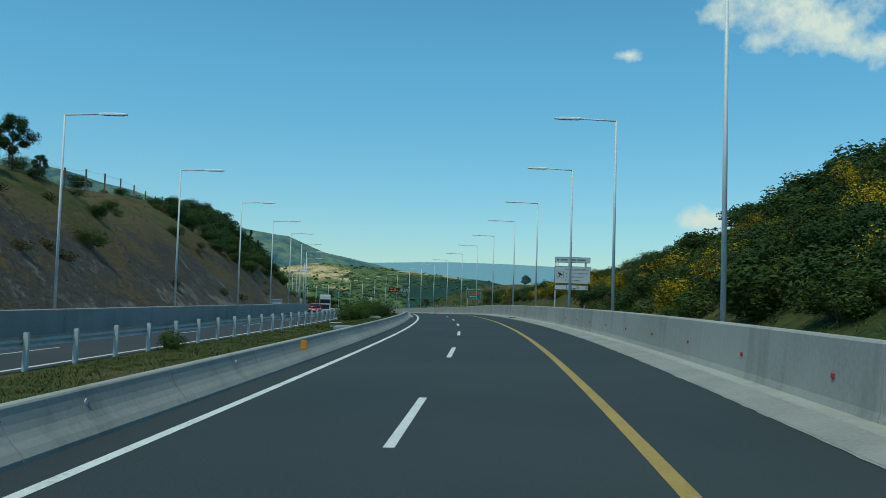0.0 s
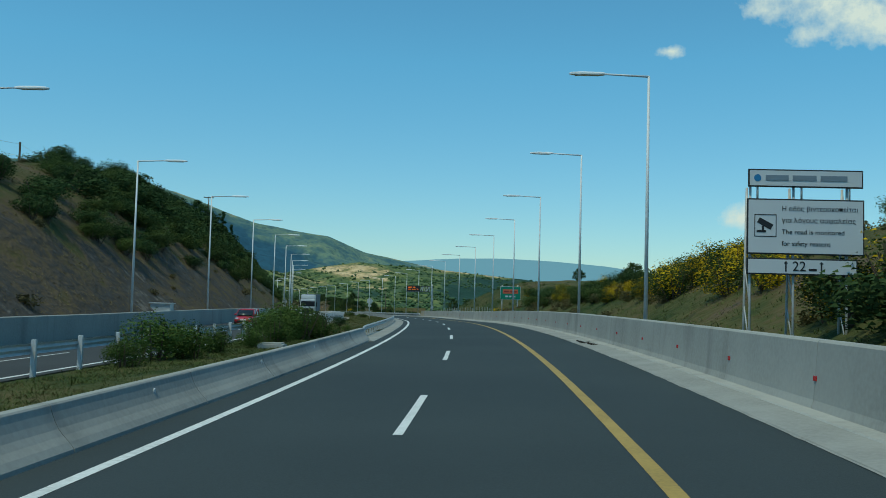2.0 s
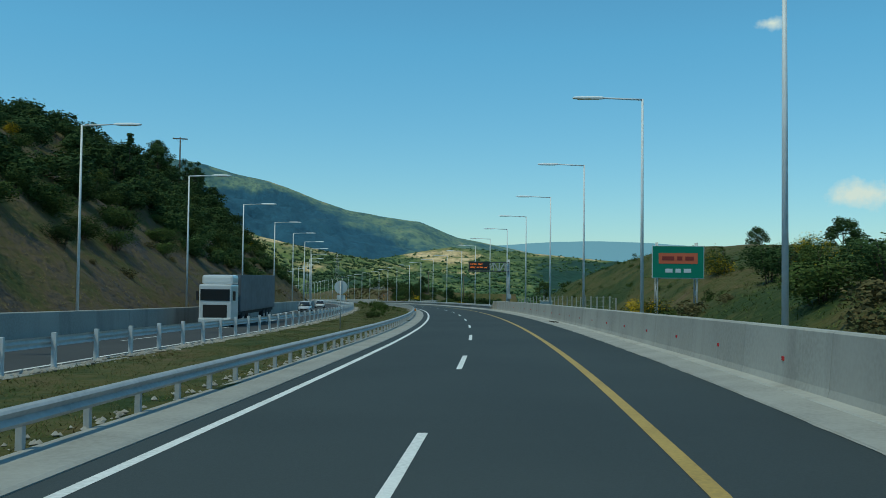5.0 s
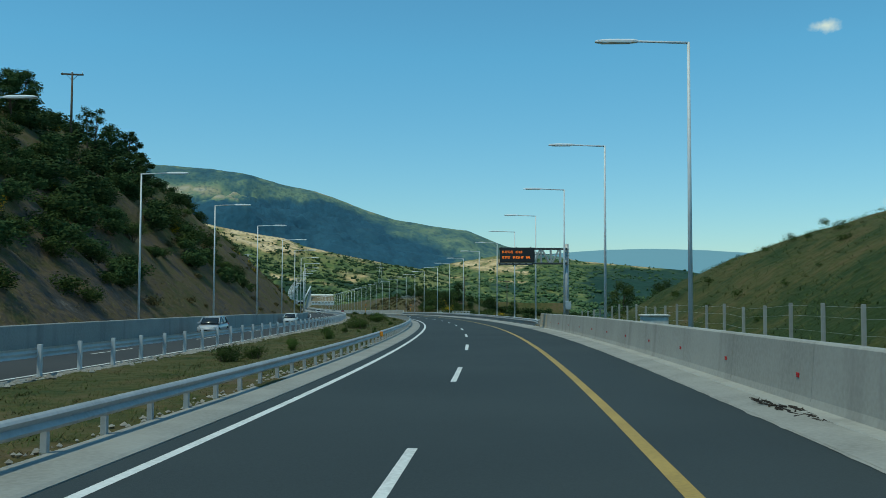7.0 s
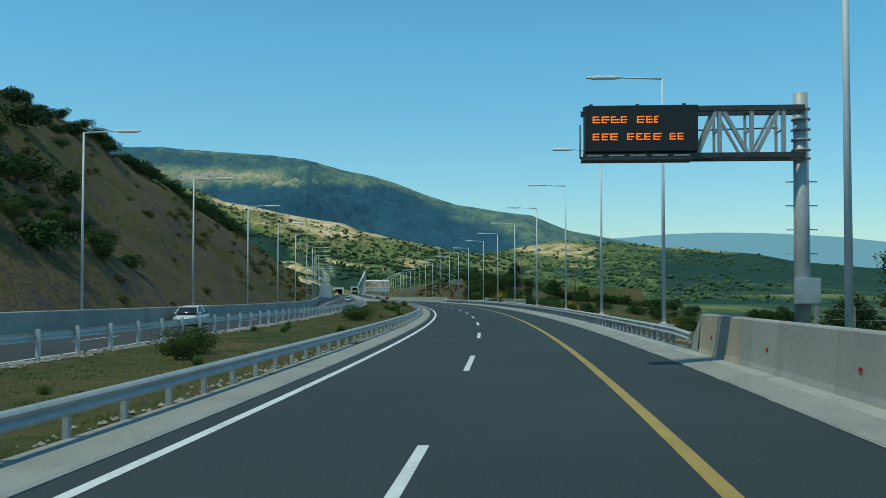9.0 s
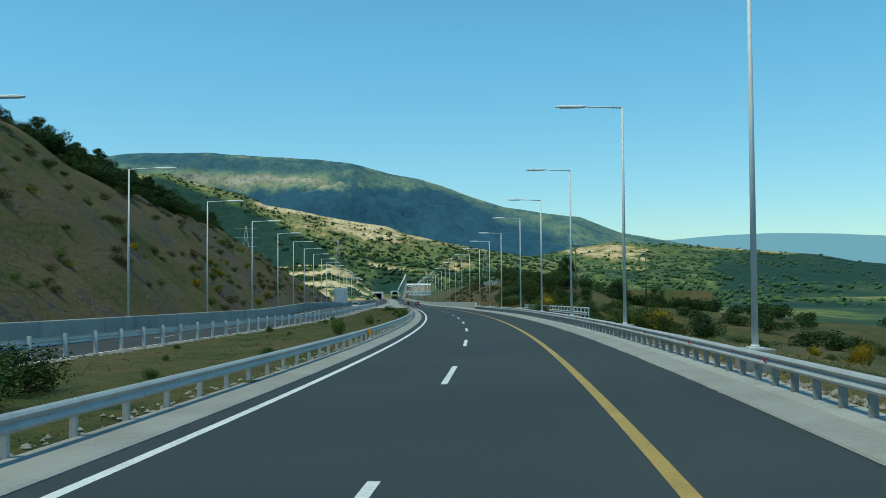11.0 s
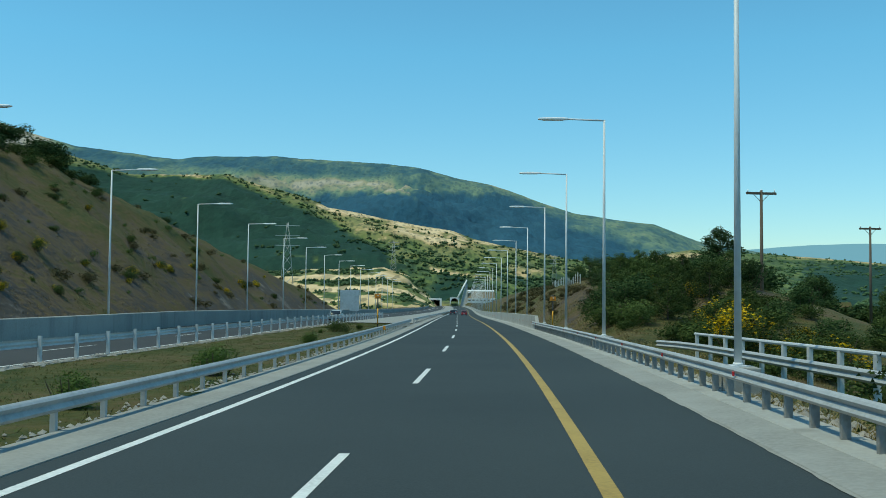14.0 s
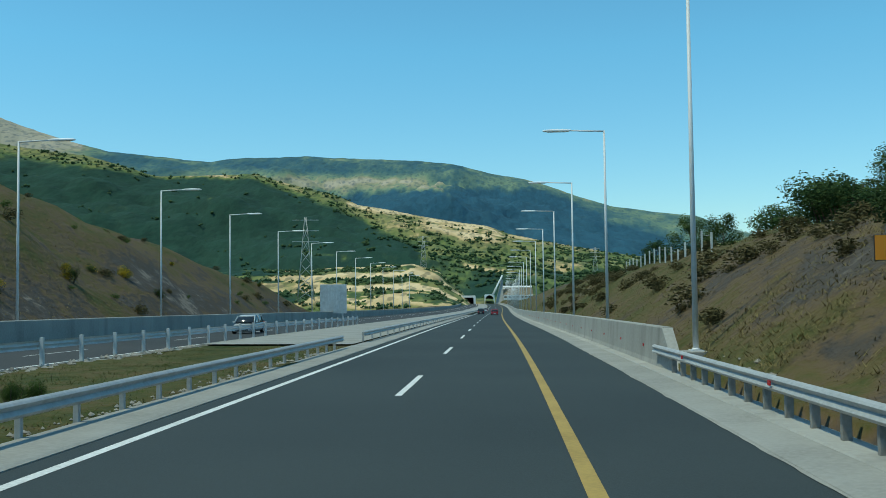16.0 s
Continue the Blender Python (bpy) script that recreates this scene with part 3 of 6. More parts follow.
def hill_cover_and_shade(b, e, f, n1, n3):
    bb, ee = b + 0.8 * n3, e + 0.18 * n3
    c = 0.5 + 0.08 * n1 + 0.16 * n3
    # shade on the left flank is painted as low cover; low darkens the foot
    dark = field(bb, ee, 0.5, (100, 12), (60, 8.1), (45, 6.35), (40.6, 6.55), (37.3, 5.35), (34.1, 4.1), (32, 2.95), (30.2, 2.2), (29.4, 0.9), (31, -3), (100, -3))
    low = field(bb, ee, 0.4, (29.5, 1.1), (28.2, 2.0), (27, 1.75), (25.2, 1.2), (22.0, 0.7), (17, 0.9), (17, -3), (29.5, -3))
    c -= 0.64 * max(dark, 0.45 * low)
    tan = max(field(bb, ee, 0.35, (44.5, 6.5), (44.5, 6.95), (40.2, 7.0), (40, 6.7)),
              0.9 * track(b, e, 0.13, (38.6, 6.35), (36.8, 6.15), (35.6, 5.75)),
              track(b, e, 0.17, (34.3, 4.95), (32.4, 4.6), (30.6, 4.35), (28.7, 4.2)),
              field(bb, ee, 0.5, (30.6, 4.5), (29.4, 3.3), (27.2, 2.75), (25.8, 2.85), (24.3, 3.3), (25.5, 3.7), (27.3, 4.4)),
              track(b, e, 0.1, (24.6, 2.95), (22.1, 2.55), (19.5, 2.1)),
              0.9 * track(b, e, 0.1, (27.3, 1.0), (25.0, 0.72), (22.7, 0.4)),
              0.7 * track(b, e, 0.1, (38, 2.2), (35, 1.7), (32.8, 1.6)))
    return c + (0.36 + 0.5 * n3) * tan


def valley_hill_cover(b, e, f, n1, n3):
    bb, ee = b + 0.8 * n3, e + 0.15 * n3
    c = 0.35 + 0.1 * n1 + 0.14 * n3
    tan = max(field(bb, ee, 0.5, (14.5, 1.9), (11.1, 2.35), (9.2, 2.0), (9.4, 1.0), (12, 1.3)),
              field(bb, ee, 0.4, (20.5, 1.9), (16.6, 1.5), (16.6, 1.0), (20.5, 1.2)),
              0.8 * track(b, e, 0.12, (5, 2.0), (2.5, 1.75), (0, 1.5)),
              0.8 * track(b, e, 0.12, (16, 0.75), (12, 0.85), (9, 0.6)))
    c -= 0.3 * field(bb, ee, 0.5, (5, 1.5), (0, 1.6), (-12, 1.0), (-70, 1), (-70, -3), (3, -3)) + 0.15 * hump(e, 0.3, 0.4)
    return c + (0.45 + 0.3 * n3) * tan


def span(a, b, step):
    return list(np.arange(a, b + step / 2, step))


far_z = -20.0
# the farthest ridge glows pale blue to stand for haze in the air
BLUE = bpy.data.materials.new("ridge_haze_glow")
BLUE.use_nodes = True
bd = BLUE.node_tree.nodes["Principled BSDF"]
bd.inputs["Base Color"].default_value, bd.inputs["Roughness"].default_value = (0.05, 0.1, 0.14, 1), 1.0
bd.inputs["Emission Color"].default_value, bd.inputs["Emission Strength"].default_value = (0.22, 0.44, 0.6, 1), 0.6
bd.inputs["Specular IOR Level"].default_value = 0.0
range_of_hills("backdrop", [(-60, 40), (-30, 90), (-14, 150), (-9.6, 150), (-6.2, 190), (-2.3, 215), (1.0, 225), (4.0, 220), (7.6, 198), (12, 190), (20, 150), (40, 120), (80, 60)], far_z, 4000, 4700, 5, span(-60, 80, 0.5), BLUE, lambda b, e, f, n1, n3: 0.3, "mountain ridge on the horizon with its haze painted as a pale blue glow", 0.05)
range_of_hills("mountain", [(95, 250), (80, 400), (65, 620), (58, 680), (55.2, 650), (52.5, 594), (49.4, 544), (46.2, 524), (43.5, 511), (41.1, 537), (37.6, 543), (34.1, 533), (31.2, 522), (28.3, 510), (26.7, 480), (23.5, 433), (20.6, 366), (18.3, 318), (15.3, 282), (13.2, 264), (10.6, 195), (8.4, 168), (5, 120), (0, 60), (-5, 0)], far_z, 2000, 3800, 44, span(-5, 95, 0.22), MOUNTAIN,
               mountain_cover_and_shade, "tall green mountain with cloud shade painted on its wooded flanks and a rocky rim", 0.16)
range_of_hills("hill", [(100, 120), (75, 330), (60, 300), (54.4, 283), (50, 268), (45.9, 226), (42, 234), (40.2, 236), (38.6, 219), (35.5, 194), (34.0, 170), (32.6, 163), (29.7, 143), (26, 122), (24.8, 106), (22.1, 85), (18.8, 62), (16, 48), (10, 0), (5, -20)], far_z - 4, 985, 2000, 46, span(5, 100, 0.25), HILLS,
               hill_cover_and_shade, "green hill with bare tan soil along its crest", 0.13)
range_of_hills("hill", [(30, 10), (18.5, 64), (16.4, 62), (13.7, 84), (11.0, 103), (8.2, 95), (5.5, 88), (2.4, 74), (-1.3, 60), (-3.5, 40), (-8, 20), (-14, 5), (-30, -10), (-70, -10)], far_z - 6, 700, 2500, 46, span(-70, 30, 0.25), HILLS,
               valley_hill_cover, "low wooded hills with pale fields behind the valley", 0.1, 1.7)


def valley():
    vs, fs, cs = [], [], []
    rr = [30, 90, 150, 220, 300, 400, 520, 700, 950, 1300, 1800, 2600, 3600, 4700]
    bb = span(-180, 180, 3)
    for r in rr:
        for b in bb:
            x, y = HUB.x - r * math.sin(radians(b)), HUB.y + r * math.cos(radians(b))
            n1 = noise.fractal(Vector((x, y, 0)) / 220, 0.9, 2.1, 4)
            z = -19 - min(6, r / 200) + 2.5 * n1 - (14 if r < 200 else 0)
            if 22 < b < 34 and r < 1300:
                z -= 10
            vs.append((x, y, z))
            cs.append(0.26 + 0.5 * n1)
    w = len(bb)
    for i in range(len(rr) - 1):
        for j in range(w - 1):
            a = i * w + j
            fs.append((a + 1, a, a + w, a + w + 1))
    terrain("ground_valley", vs, fs, cs, HILLS, "valley floor with scrub and pale fields", "ground")


valley()

# ---- carriageways ----
S_END = 1290
road = setting("road", swept([(-5.0, -0.15), (-4.5, 0.0), (6.55, 0.0), (6.55, -0.15)], -200, S_END, 4), ASPHALT, "dark grey asphalt carriageway with two lanes and a shoulder", "road")
bm = bmesh.new()
rows = []
for s in np.arange(-200, S_END, 4.0):
    rows.append([bm.verts.new(at(s, left_wall(s) + 0.2, -0.02)), bm.verts.new(at(s, opp_rail(s) - 0.25, -0.02))])
for a, b in zip(rows, rows[1:]):
    bm.faces.new((a[0], a[1], b[1], b[0]))
opp_road = setting("road_opposite", bm, ASPHALT_FAR, "grey asphalt carriageway of the oncoming traffic", "road")


def stripe(name, d, w, s0, s1, mat, parent, offset=None, z=0.006):
    return part(name, swept([(d - w / 2, z), (d + w / 2, z)], s0, s1, 4, offset, closed=False), mat, parent)


stripe("edge_line", -3.64, 0.2, -200, S_END, WHITE_PAINT, road)
stripe("shoulder_line", 3.68, 0.24, -200, S_END, YELLOW_PAINT, road)
DASH = 18.293
for k in range(-9, 70):
    part("lane_dash", swept([(-0.085, 0.006), (0.085, 0.006)], 1.54 + k * DASH, 1.54 + k * DASH + DASH / 3, 3.1, closed=False), WHITE_PAINT, road)
stripe("edge_line", -0.75, 0.2, -200, S_END, WHITE_PAINT, opp_road, opp_rail, -0.012)
stripe("edge_line", -8.4, 0.2, -200, S_END, WHITE_PAINT, opp_road, opp_rail, -0.012)
for k in range(-8, 70):
    part("lane_dash", swept([(-4.7, -0.012), (-4.55, -0.012)], k * DASH, k * DASH + 6, 3, opp_rail, closed=False), WHITE_PAINT, opp_road)

# gutters of pale concrete
setting("gutter", swept([(6.52, -0.2), (6.52, 0.035), (6.62, 0.055), (7.33, 0.11), (7.36, 0.09), (7.36, -0.2)], -200, S_END, 4), GUTTER, "pale concrete gutter strip below the roadside wall", "kerb")
setting("wall_footing", swept([(7.36, -0.2), (7.36, 0.1), (7.39, 0.125), (7.75, 0.14), (8.15, 0.15), (8.15, -0.2)], -200, S_END, 4), CONCRETE, "grey concrete footing strip along the roadside wall", "kerb")
# the gutter's concrete was spilt unevenly over the asphalt's edge
bm = bmesh.new()
rows = []
for s in np.arange(-30, 470, 0.35):
    j = noise.fractal(Vector((s / 1.1, 1.7, 0.0)), 0.7, 2.1, 5)
    rows.append([bm.verts.new(at(s, 6.49 - 0.06 * max(0.0, j), 0.012)), bm.verts.new(at(s, 6.53, 0.034))])
for a, b in zip(rows, rows[1:]):
    bm.faces.new((a[0], a[1], b[1], b[0]))
setting("gutter_lip", bm, GUTTER, "uneven pale concrete edge spilt over the asphalt", "kerb")
setting("gutter", swept([(-4.22, -0.1), (-4.22, 0.02), (-4.32, 0.045), (-5.46, 0.06), (-5.46, -0.2)], 71.5, 640, 4), GUTTER, "pale concrete strip along the median edge", "kerb")


# ---- walls of cast concrete, in bays ----
def wall_run(name, profile, s0, s1, bay, label, offset=None, mat=CONCRETE):
    top = thing(name, label, "wall", kind="structure")
    count = int(round((s1 - s0) / bay))
    for k in range(count):
        a, b = s0 + (s1 - s0) * k / count, s0 + (s1 - s0) * (k + 1) / count
        part("bay", swept(profile, a, b - 0.02, 3, offset), mat, top)
    return top


RIGHT_PROFILE = [(7.72, 0.08), (7.78, 0.3), (7.86, 1.42), (7.9, 1.46), (8.16, 1.46), (8.2, 1.42), (8.3, -0.3), (7.72, -0.3)]
wall_east = wall_run("wall_1", RIGHT_PROFILE, -200, 245, 6.2, "grey cast concrete retaining wall with pale top edge")
wall_south = wall_run("wall_2", RIGHT_PROFILE, 448.5, 1240, 8, "grey cast concrete wall beside the shoulder")
LEFT_PROFILE = [(0.0, -0.3), (0.0, 1.36), (-0.05, 1.4), (-0.33, 1.4), (-0.38, 1.36), (-0.45, -0.3)]
wall_run("wall_3", LEFT_PROFILE, -200, 1240, 10, "long pale concrete wall below the earth bank", left_wall)
for a, b in ((245, 246.9), (448.5, 446.6)):
    bm = bmesh.new()
    prof = [(7.72, 7.72, 0.08), (7.86, 7.86, 1.44), (8.2, 8.2, 1.44), (8.3, 8.3, -0.3), (7.72, 7.72, -0.3)]
    ra = [bm.verts.new(at(a, p[0], p[2])) for p in prof]
    rb = [bm.verts.new(at(b, p[1], min(p[2], 0.16))) for p in prof]
    for k in range(5):
        bm.faces.new((ra[k], ra[(k + 1) % 5], rb[(k + 1) % 5], rb[k]))
    bm.faces.new(rb)
    bmesh.ops.recalc_face_normals(bm, faces=bm.faces)
    part("sloped_end", bm, CONCRETE, wall_east if a < 300 else wall_south)
BUFF = material("buff_render", (0.4, 0.345, 0.26), (0.34, 0.29, 0.22), (0.45, 0.4, 0.31), scale=7, big=0.7, rough=0.92, bump=0.1, streak=0.3)
part("repair_patch", swept([(7.715, 0.12), (7.775, 0.32), (7.853, 1.38), (7.875, 1.38), (7.8, 0.32), (7.74, 0.12)], 239.8, 244.9, 3), BUFF, wall_east, "buff patch of newer render")
MEDIAN_PROFILE = [(-4.5, -0.05), (-4.52, 0.06), (-4.6, 0.16), (-4.69, 0.25), (-4.77, 0.35), (-4.83, 0.46), (-4.88, 0.58), (-4.91, 0.68), (-4.94, 0.71), (-5.12, 0.71), (-5.15, 0.68), (-5.2, 0.45), (-5.3, 0.25), (-5.52, 0.06), (-5.55, -0.05)]
wall_median = wall_run("wall_4", MEDIAN_PROFILE, -200, 72.5, 6, "weathered concrete safety barrier along the median")

# ---- guard rails ----
W_BEAM = [(0.0, 0.0), (0.05, 0.03), (0.085, 0.07), (0.05, 0.115), (0.01, 0.155), (0.05, 0.195), (0.085, 0.24), (0.05, 0.28), (0.0, 0.31)]


def rail_profile(side, z0):
    front = [(side * x, z0 + z) for x, z in W_BEAM]
    return front + [(x - side * 0.012, z) for x, z in reversed(front)]


def guard_rail(label, d, side, s0, s1, post_step, z0=0.45, offset=None, post_top=0.72, mat=STEEL, group="guard rails", wide=0.055):
    """side: +1 where the beam faces the road's right."""
    top = thing("guard_rail", label, "guard rail", group)
    where = (lambda s: d + (offset(s) if offset else 0.0))
    n = int(round((s1 - s0) / 4.0))
    for k in range(n):
        a = s0 + 4.0 * k
        part("beam", swept([(d + x, z) for x, z in rail_profile(side, z0)], a, a + 4.03, 4, offset, ends=False), mat, top)
    bm = bmesh.new()
    box(bm, -wide, wide, -0.05, 0.05, -0.3, post_top, 0.012)
    me = mesh_of("post", bm, RAIL_POST if mat is STEEL and side < 0 else mat)
    s = s0 + 0.3
    while s < s1:
        p = new("post", me)
        p.parent = top
        p.matrix_local = stand(s, where(s) - side * 0.09, 0.0)
        s += post_step
    return top


rail_l = guard_rail("galvanised steel guard rail on posts along the grassy median", -5.42, 1, 79, 463, 2.0, z0=0.4, post_top=0.67)
guard_rail("galvanised steel guard rail that runs on to the tunnel", -5.42, 1, 470, 790, 4.0, z0=0.4, post_top=0.67)
rail_r = guard_rail("galvanised steel guard rail beside the shoulder with red reflectors", 7.68, -1, 249, 447, 1.33, z0=0.56, post_top=0.82, wide=0.075)
guard_rail("pale steel rail on stout posts along the oncoming carriageway", 0.0, -1, -60, 520, 3.0, z0=0.67, offset=opp_rail, post_top=1.09, mat=WHITE_RAIL, wide=0.075)
# the rails' ends: the median one dips to the ground beside the barrier, the other runs into the wall
for stations, top, side in (([(79, -5.42, 0.4), (77.6, -5.41, 0.36), (76.4, -5.38, 0.25), (75, -5.28, 0.1), (73.9, -5.15, -0.04), (73.0, -5.02, -0.14)], rail_l, 1),
                            ([(249, 7.68, 0.56), (248, 7.69, 0.54), (247, 7.73, 0.5), (246.2, 7.79, 0.45)], rail_r, -1)):
    bm = bmesh.new()
    rings = [[bm.verts.new(at(s, d + x, z0 + z)) for x, z in rail_profile(side, 0.0)] for s, d, z0 in stations]
    for ra, rb in zip(rings, rings[1:]):
        for k in range(len(ra)):
            bm.faces.new((ra[k], ra[(k + 1) % len(ra)], rb[(k + 1) % len(ra)], rb[k]))
    bmesh.ops.recalc_face_normals(bm, faces=bm.faces)
    part("end_piece", bm, STEEL, top)

# ---- street lamps ----
def street_lamp(side, foot):
    """side: -1 where the arm reaches to the left of the post."""
    lamp = thing("street_lamp", "tall galvanised street lamp with one flat head on a straight arm", "street lamp", "lamps beside the motorway")
    bm = bmesh.new()
    box(bm, -0.45, 0.45, -0.45, 0.45, -1.6, foot, 0.03)
    part("plinth", bm, GUTTER, lamp, "rough concrete plinth")
    bm = bmesh.new()
    tube(bm, (0, 0, foot), (0, 0, 12.28), 0.098, 0.055, 12)
    part("pole", bm, POST_STEEL, lamp)
    bm = bmesh.new()
    box(bm, -0.2, 0.2, -0.2, 0.2, foot, foot + 0.03)
    tube(bm, (0, 0, foot + 0.03), (0, 0, foot + 0.1), 0.14, 0.115, 12)
    part("base_plate", bm, POST_STEEL, lamp)
    bm = bmesh.new()
    tube(bm, (0, 0, 12.25), (side * 2.0, 0, 12.33), 0.05, 0.04, 8)
    part("arm", bm, POST_STEEL, lamp)
    bm = bmesh.new()
    prof = [(1.9, 0.05, 0.05), (2.1, 0.13, 0.08), (3.0, 0.16, 0.09), (3.45, 0.13, 0.06), (3.55, 0.08, 0.03)]
    rings = []
    for x, w, h in prof:
        rings.append([bm.verts.new((side * x, y * w, 12.33 + z * h)) for y, z in ((-1, -0.6), (1, -0.6), (1, 0.3), (0.5, 1), (-0.5, 1), (-1, 0.3))])
    for a, b in zip(rings, rings[1:]):
        for k in range(6):
            bm.faces.new((a[k], a[(k + 1) % 6], b[(k + 1) % 6], b[k]))
    bm.faces.new(rings[0])
    bm.faces.new(rings[-1])
    bmesh.ops.recalc_face_normals(bm, faces=bm.faces)
    head = part("head", bm, LAMP_HEAD, lamp)
    bm = bmesh.new()
    xs = sorted((side * 2.2, side * 3.3))
    box(bm, xs[0], xs[1], -0.11, 0.11, 12.33 - 0.075, 12.33 - 0.045)
    part("lens", bm, LAMP_GLASS, head)
    return lamp


RIGHT_LAMPS = [-23.0, -1.6, 20.4, 39.2, 62.5, 83.3, 106.2, 126.8, 148, 170.2, 191.9, 213.6, 234.2, 255.7, 276.2, 296.5, 317.9, 340.8, 361.9, 382.6, 407, 425.8, 447.6, 470, 491.5]
RIGHT_LAMPS += [513 + 21.5 * k for k in range(26)]
LEFT_LAMPS = [-25, -3.2, 18.5, 40.2, 64, 86.2, 108.2, 132, 153.7, 175.6, 198.6, 223.4, 244.8, 267, 289, 312, 335.4, 357.6, 380.2, 403.2, 425.4, 448.8, 470.5, 493.5, 513.5, 535]
LEFT_LAMPS += [556.5 + 21.5 * k for k in range(8)]
lamp_r, lamp_l = street_lamp(-1, 0.72), street_lamp(1, 0.3)
lamp_r.matrix_basis, lamp_l.matrix_basis = stand(RIGHT_LAMPS[0], 8.66), stand(LEFT_LAMPS[0], -22.4)
for s in RIGHT_LAMPS[1:]:
    copy_thing(lamp_r, stand(s, 8.66 if s < 300 else 8.4 if s < 430 else 8.75))
for s in LEFT_LAMPS[1:]:
    copy_thing(lamp_l, stand(s, left_wall(s) - 0.7))


# ---- foliage ----
def leaf_mass(bm, rng, lumps, count, size, hollow=0.55):
    """Leaf clumps spread through the outer part of several lumps of (centre, radii)."""
    for _ in range(count):
        c, r = rng.choice(lumps)
        v = Vector((rng.gauss(0, 1), rng.gauss(0, 1), rng.gauss(0, 1))).normalized()
        k = rng.uniform(hollow, 1.0) * (1 + 0.16 * math.sin(5 * v.x + 3 * v.z) * math.cos(4 * v.y))
        p = Vector((c[0] + v.x * r[0] * k, c[1] + v.y * r[1] * k, c[2] + v.z * r[2] * k))
        if p.z < 0.02:
            p.z = rng.uniform(0.02, 0.3)
        q = (v + Vector((rng.uniform(-0.8, 0.8), rng.uniform(-0.8, 0.8), rng.uniform(-0.4, 0.9)))).to_track_quat("Z", "Y")
        a, b = size * rng.uniform(0.6, 1.3), size * rng.uniform(0.35, 0.7)
        bm.faces.new([bm.verts.new(p + q @ Vector(w)) for w in ((-a, -0.5 * b, 0), (a, -0.3 * b, -0.1 * a), (0.2 * a, 1.2 * b, 0.12 * a))])


def shrub(seed, mat, label, name="shrub", count=1100, size=0.13, wide=1.2, high=1.0, leggy=False):
    rng = random.Random(seed)
    top = thing(name, label, "shrub", "shrubs on the banks")
    bm = bmesh.new()
    for _ in range(9):
        a, r = rng.uniform(0, 6.28), rng.uniform(0.3, 0.8) * wide
        tube(bm, (0.15 * math.cos(a), 0.15 * math.sin(a), -0.3), (r * math.cos(a), r * math.sin(a), high * rng.uniform(0.7, 1.2)), 0.035, 0.01, 5, caps=False)
    part("branchwork", bm, BARK, top)
    lumps = []
    for _ in range(8):
        a, r = rng.uniform(0, 6.28), rng.uniform(0.0, 0.75) * wide
        s = rng.uniform(0.4, 0.7) * wide
        lumps.append(((r * math.cos(a), r * math.sin(a), high * rng.uniform(0.35, 0.95)), (s, s, s * (0.9 if leggy else 0.75))))
    bm = bmesh.new()
    leaf_mass(bm, rng, lumps, count, size)
    part("foliage", bm, mat, top)
    return top


def tree(seed, mat, label, high=6.0, spread=2.2, count=2200, size=0.22, trunk_share=0.35, airy=1.0, cone=False):
    rng = random.Random(seed)
    top = thing("tree", label, "tree", "trees on the hills")
    bm = bmesh.new()
    lean = Vector((rng.uniform(-0.3, 0.3), rng.uniform(-0.3, 0.3), 0))
    tube(bm, (0, 0, -0.6), lean + Vector((0, 0, high * trunk_share)), 0.035 * high ** 0.8, 0.022 * high ** 0.8, 8, caps=False)
    tube(bm, lean + Vector((0, 0, high * trunk_share)), lean * 1.6 + Vector((0, 0, high * 0.85)), 0.022 * high ** 0.8, 0.01, 7, caps=False)
    lumps = []
    n = 12
    for k in range(n):
        f = (k + 0.5) / n
        z = high * (trunk_share + (0.95 - trunk_share) * f)
        a = k * 2.4 + rng.uniform(-0.5, 0.5)
        r = spread * ((1 - f) * 0.8 if cone else math.sin(math.pi * (0.18 + 0.75 * f))) * rng.uniform(0.45, 0.85)
        c = lean * 1.4 + Vector((r * math.cos(a), r * math.sin(a), z))
        tube(bm, lean * 1.2 + Vector((0, 0, max(high * trunk_share * 0.9, z - 0.25 * high))), c, 0.05, 0.015, 5, caps=False)
        s = spread * rng.uniform(0.3, 0.5) * airy * (0.75 if cone else 1)
        lumps.append((tuple(c), (s, s, s * 0.8)))
    part("trunk", bm, BARK, top)
    bm = bmesh.new()
    leaf_mass(bm, rng, lumps, count, size, 0.35)
    part("crown", bm, mat, top)
    return top


SHRUBS = [shrub(k, LEAF, "dense dark green shrub on the bank", size=0.058, count=3200) for k in (1, 2, 3)]
DARK = [shrub(k, LEAF_DARK, "dark evergreen bush on the bank", high=1.3, wide=1.3, size=0.062, count=3400) for k in (4, 5)]
BROOMS = [shrub(k, BROOM, "broom bush with yellow flowers on the bank", "broom_bush", high=1.2, wide=1.2, size=0.052, count=3400, leggy=True) for k in (6, 7, 8)]
GREENS = [shrub(k, LEAF_BRIGHT, "loose bright green weed bush in the median grass", "weed_bush", high=0.85, wide=0.85, size=0.034, count=4200, leggy=True) for k in (9, 10)]
TREES = [tree(k, LEAF_DARK, "dark round-crowned tree on the hill", 6.2, 2.4, 4200, 0.15) for k in (21, 22)]
AIRY = [tree(k, LEAF_DARK, "thin-leaved tree against the sky on the crest", 7.0, 2.3, 2200, 0.12, 0.3, 0.8) for k in (23, 24)]
PINES = [tree(25, LEAF_DARK, "narrow dark conifer on the hillside", 7.5, 1.7, 3600, 0.14, 0.12, 1.0, True)]
planted = set()


